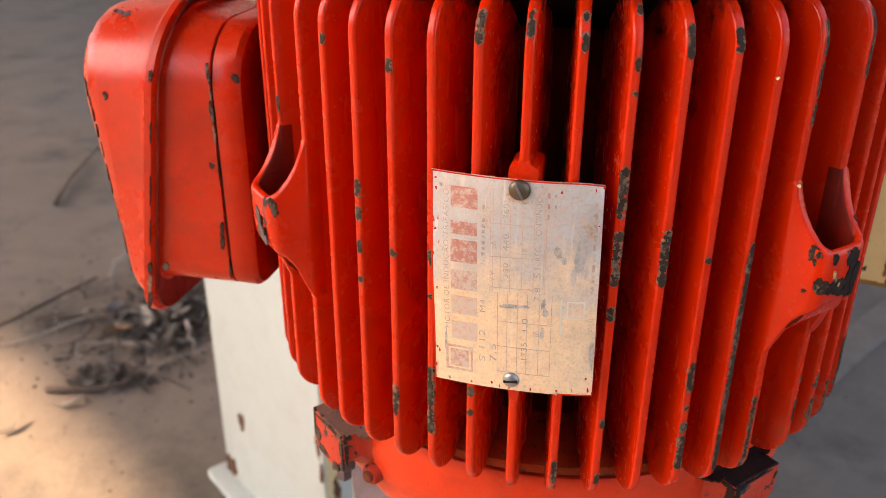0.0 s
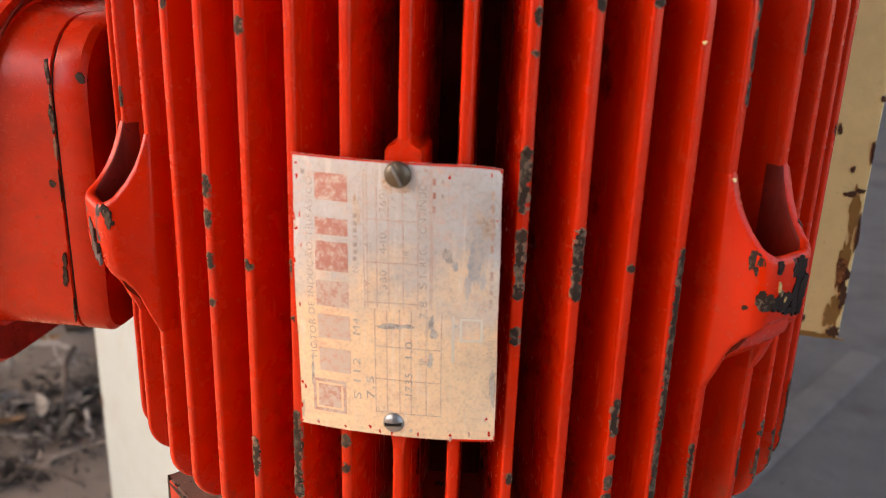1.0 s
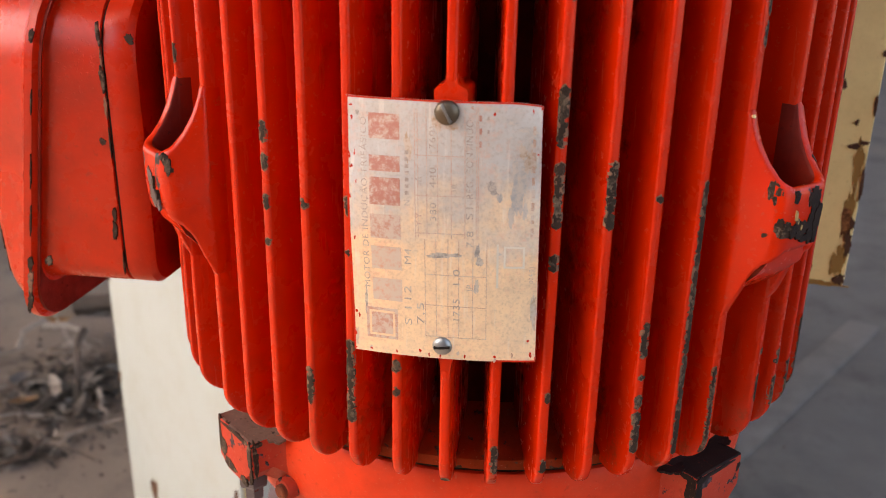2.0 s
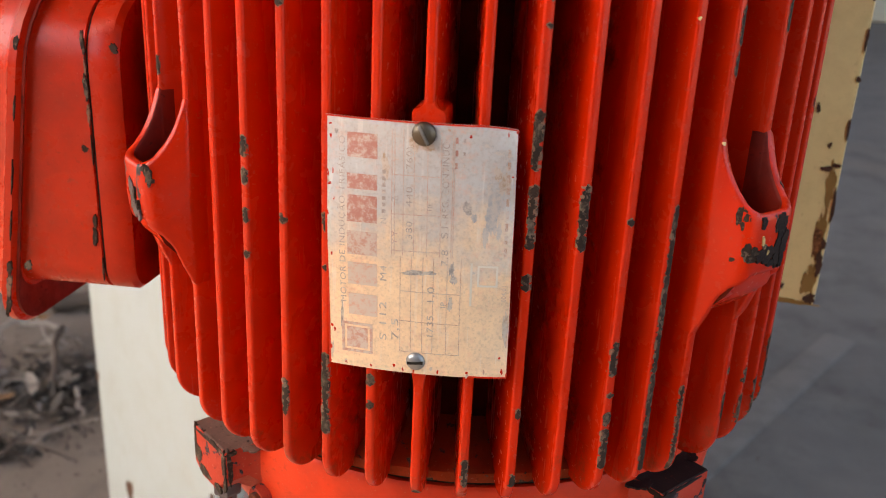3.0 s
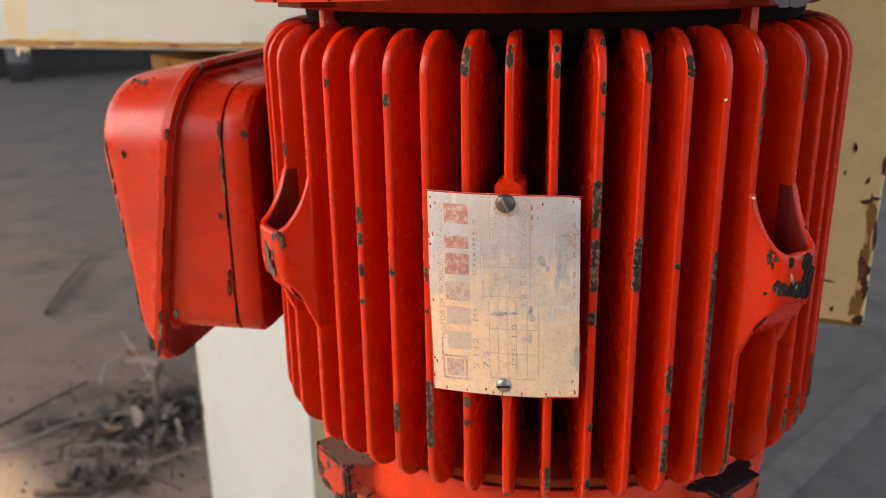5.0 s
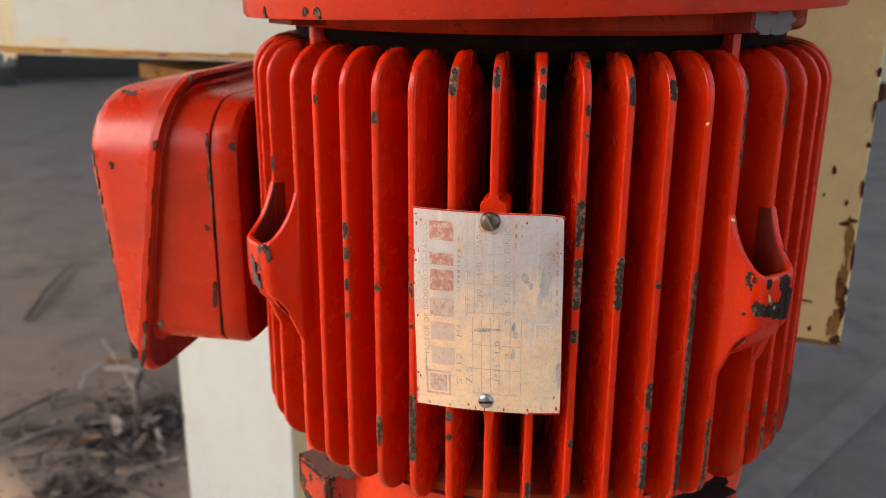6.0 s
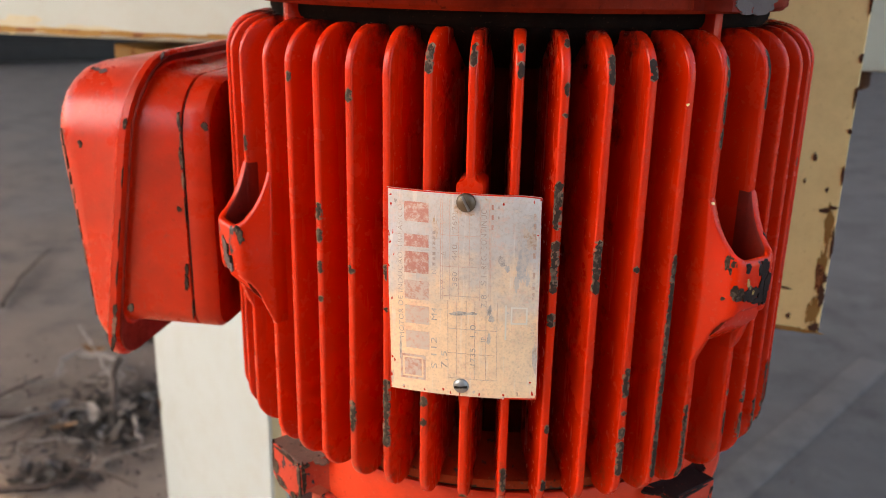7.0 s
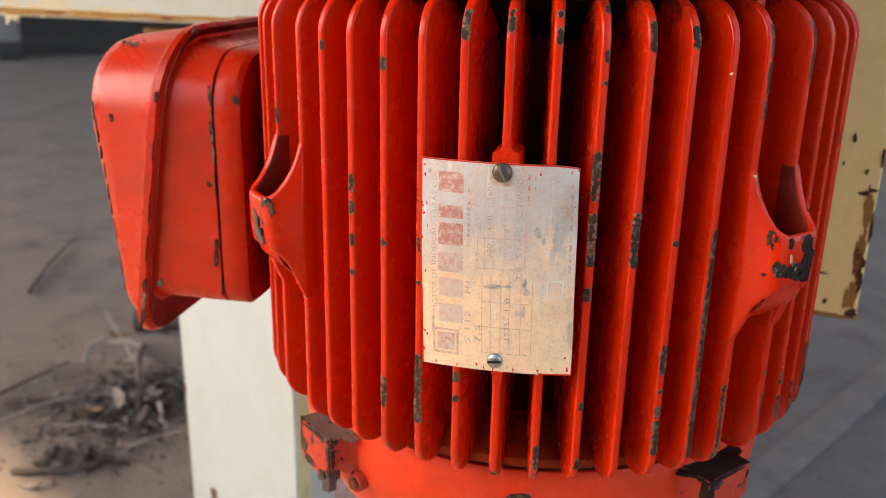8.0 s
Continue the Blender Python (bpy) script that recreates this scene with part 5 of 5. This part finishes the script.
litter("leaf_litter", "scattered dry leaf scraps on the floor", (-0.63, 0.64), (0.085, 0.085), 150, 0.013, leaf_mat, 6, 0.005, 18)
litter("leaf_litter", "broken bark and leaf bits in the heap", (-0.605, 0.615), (0.05, 0.055), 90, 0.011, leaf_mat, 9, 0.016, 45)


def fibres(name, label, centre, spread, count, mat, seed):
    """Thin curled stalks and straws, each a bent three-sided tube."""
    rnd = random.Random(seed)
    verts, faces = [], []
    for _ in range(count):
        x, y = centre[0] + rnd.gauss(0, spread[0]), centre[1] + rnd.gauss(0, spread[1])
        yaw, turn, step = rnd.uniform(0, 6.28), rnd.uniform(-0.5, 0.5), rnd.uniform(0.004, 0.011)
        z, rise, r = rnd.uniform(0.002, 0.02), rnd.uniform(0.0, 0.012), rnd.uniform(0.0006, 0.0015)
        o = len(verts)
        for i in range(9):
            zz = max(r, z + rise * math.sin(math.pi * i / 8))
            for a in range(3):
                d = 2.094 * a
                verts.append((x - math.sin(yaw) * r * math.cos(d), y + math.cos(yaw) * r * math.cos(d), zz + r * math.sin(d)))
            x, y = x + step * math.cos(yaw), y + step * math.sin(yaw)
            yaw += turn
            z *= 0.9
        for i in range(8):
            for a in range(3):
                b2 = (a + 1) % 3
                faces.append((o + 3 * i + a, o + 3 * i + b2, o + 3 * i + 3 + b2, o + 3 * i + 3 + a))
    me = bpy.data.meshes.new(name)
    me.from_pydata(verts, [], faces)
    me.materials.append(mat)
    return tagged(new(name, me), label, "straw", kind="stuff")


fibres("straw", "dark dry stalks tangled among the leaves", (-0.62, 0.63), (0.065, 0.07), 70, twig_mat, 51)
fibres("straw", "pale curled straws among the leaves", (-0.63, 0.64), (0.06, 0.06), 26, pale_leaf, 52)


def crumbs(name, label, centre, spread, count, size, mat, seed):
    """Soil crumbs and grit."""
    rnd = random.Random(seed)
    verts, faces = [], []
    for _ in range(count):
        x, y = centre[0] + rnd.gauss(0, spread[0]), centre[1] + rnd.gauss(0, spread[1])
        r = size * rnd.uniform(0.4, 1.6)
        o = len(verts)
        for dx, dy, dz in ((1, 0, 0.2), (0, 1, 0.2), (-1, 0, 0.2), (0, -1, 0.2), (0, 0, 0.9)):
            verts.append((x + dx * r * rnd.uniform(0.6, 1.2), y + dy * r * rnd.uniform(0.6, 1.2), max(0.0, dz * r) if dz > 0.5 else 0.0))
        faces += [(o, o + 1, o + 4), (o + 1, o + 2, o + 4), (o + 2, o + 3, o + 4), (o + 3, o, o + 4)]
    me = bpy.data.meshes.new(name)
    me.from_pydata(verts, [], faces)
    me.materials.append(mat)
    return tagged(new(name, me), label, "soil", kind="stuff")


crumbs("soil_crumbs", "soil crumbs and grit among the leaves", (-0.64, 0.6), (0.12, 0.11), 420, 0.0024, twig_mat, 7)
crumbs("floor_grit", "fine grit scattered on the concrete", (-0.5, 0.9), (0.6, 0.5), 420, 0.0016, twig_mat, 8)


def twig(label, pts, r0, r1, seed, mat=None):
    t = link("twig", twig_bm(pts, r0, r1, seed), mat or twig_mat, smooth=60)
    return tagged(t, label, "twig", group="twigs on the floor")


twig("thin brown twig lying on the dusty floor", ((-0.86, 0.47, 0.004), (-0.80, 0.56, 0.016), (-0.777, 0.726, 0.005)), 0.0032, 0.0018, 21)
twig("thin pale twig lying on the dusty floor", ((-0.86, 0.49, 0.004), (-0.776, 0.512, 0.006), (-0.712, 0.594, 0.012), (-0.655, 0.642, 0.01)), 0.0024, 0.0014, 22, pale_leaf)
twig("dark stick lying on the floor", ((-1.022, 0.965, 0.006), (-1.075, 1.1, 0.009), (-1.14, 1.29, 0.006)), 0.0046, 0.002, 23)
twig("bent brown stick rising out of the leaves", ((-0.665, 0.755, 0.03), (-0.632, 0.69, 0.045), (-0.602, 0.635, 0.03), (-0.588, 0.603, 0.004)), 0.005, 0.0026, 24)
twig("pale bone-like twig among the leaves", ((-0.74, 0.775, 0.02), (-0.70, 0.765, 0.03), (-0.655, 0.757, 0.028)), 0.0055, 0.0028, 25, pale_leaf)
twig("pale curved stalk standing on the floor", ((-0.752, 0.73, 0.003), (-0.757, 0.752, 0.022), (-0.735, 0.775, 0.032)), 0.0042, 0.0024, 28, pale_leaf)
twig("thin pale stalk lying across the heap", ((-0.78, 0.84, 0.04), (-0.70, 0.76, 0.03), (-0.655, 0.715, 0.02)), 0.0024, 0.0014, 29, pale_leaf)
twig("forked grey stalk at the heap's edge", ((-0.56, 0.615, 0.02), (-0.54, 0.585, 0.012), (-0.52, 0.563, 0.004)), 0.0032, 0.001, 30, pale_leaf)
twig("arched dark twig on the floor", ((-0.66, 0.44, 0.005), (-0.607, 0.447, 0.007), (-0.568, 0.463, 0.012), (-0.56, 0.503, 0.022)), 0.0042, 0.0022, 26)
twig("short dark twig on the dusty floor", ((-0.775, 0.578, 0.007), (-0.745, 0.588, 0.012), (-0.712, 0.606, 0.006)), 0.0075, 0.0035, 27)
twig("dark broken log end lying behind the leaves", ((-0.745, 0.865, 0.016), (-0.70, 0.88, 0.018), (-0.62, 0.92, 0.016)), 0.016, 0.013, 33)


def loose_leaf(x, y, yaw, seed, size, mat, label, curl=0.5, tilt=10, z=0.006):
    b = bmesh.new()
    leaf_into(b, (x, y, z), size, yaw, tilt, curl, random.Random(seed))
    tagged(link("leaf", b, mat, smooth=60), label, "leaf", group="loose leaves on the floor")


for x, y, yaw, seed in ((-0.617, 0.416, 20, 31), (-0.652, 0.36, 70, 32), (-0.604, 0.497, 5, 36), (-0.632, 0.49, 160, 37)):
    loose_leaf(x, y, yaw, seed, 0.035, pale_leaf, "bleached curled leaf on the floor")
loose_leaf(-0.563, 0.5, 75, 34, 0.03, leaf_mat, "grey leaf curled upright on the floor", 0.9, 70, 0.016)
loose_leaf(-0.716, 0.775, 15, 35, 0.04, orange_leaf, "orange-brown dead leaf on the heap", 0.5, 12, 0.032)
loose_leaf(-0.64, 0.575, 30, 38, 0.035, orange_leaf, "orange-brown dead leaf on the heap", 0.6, 20, 0.016)
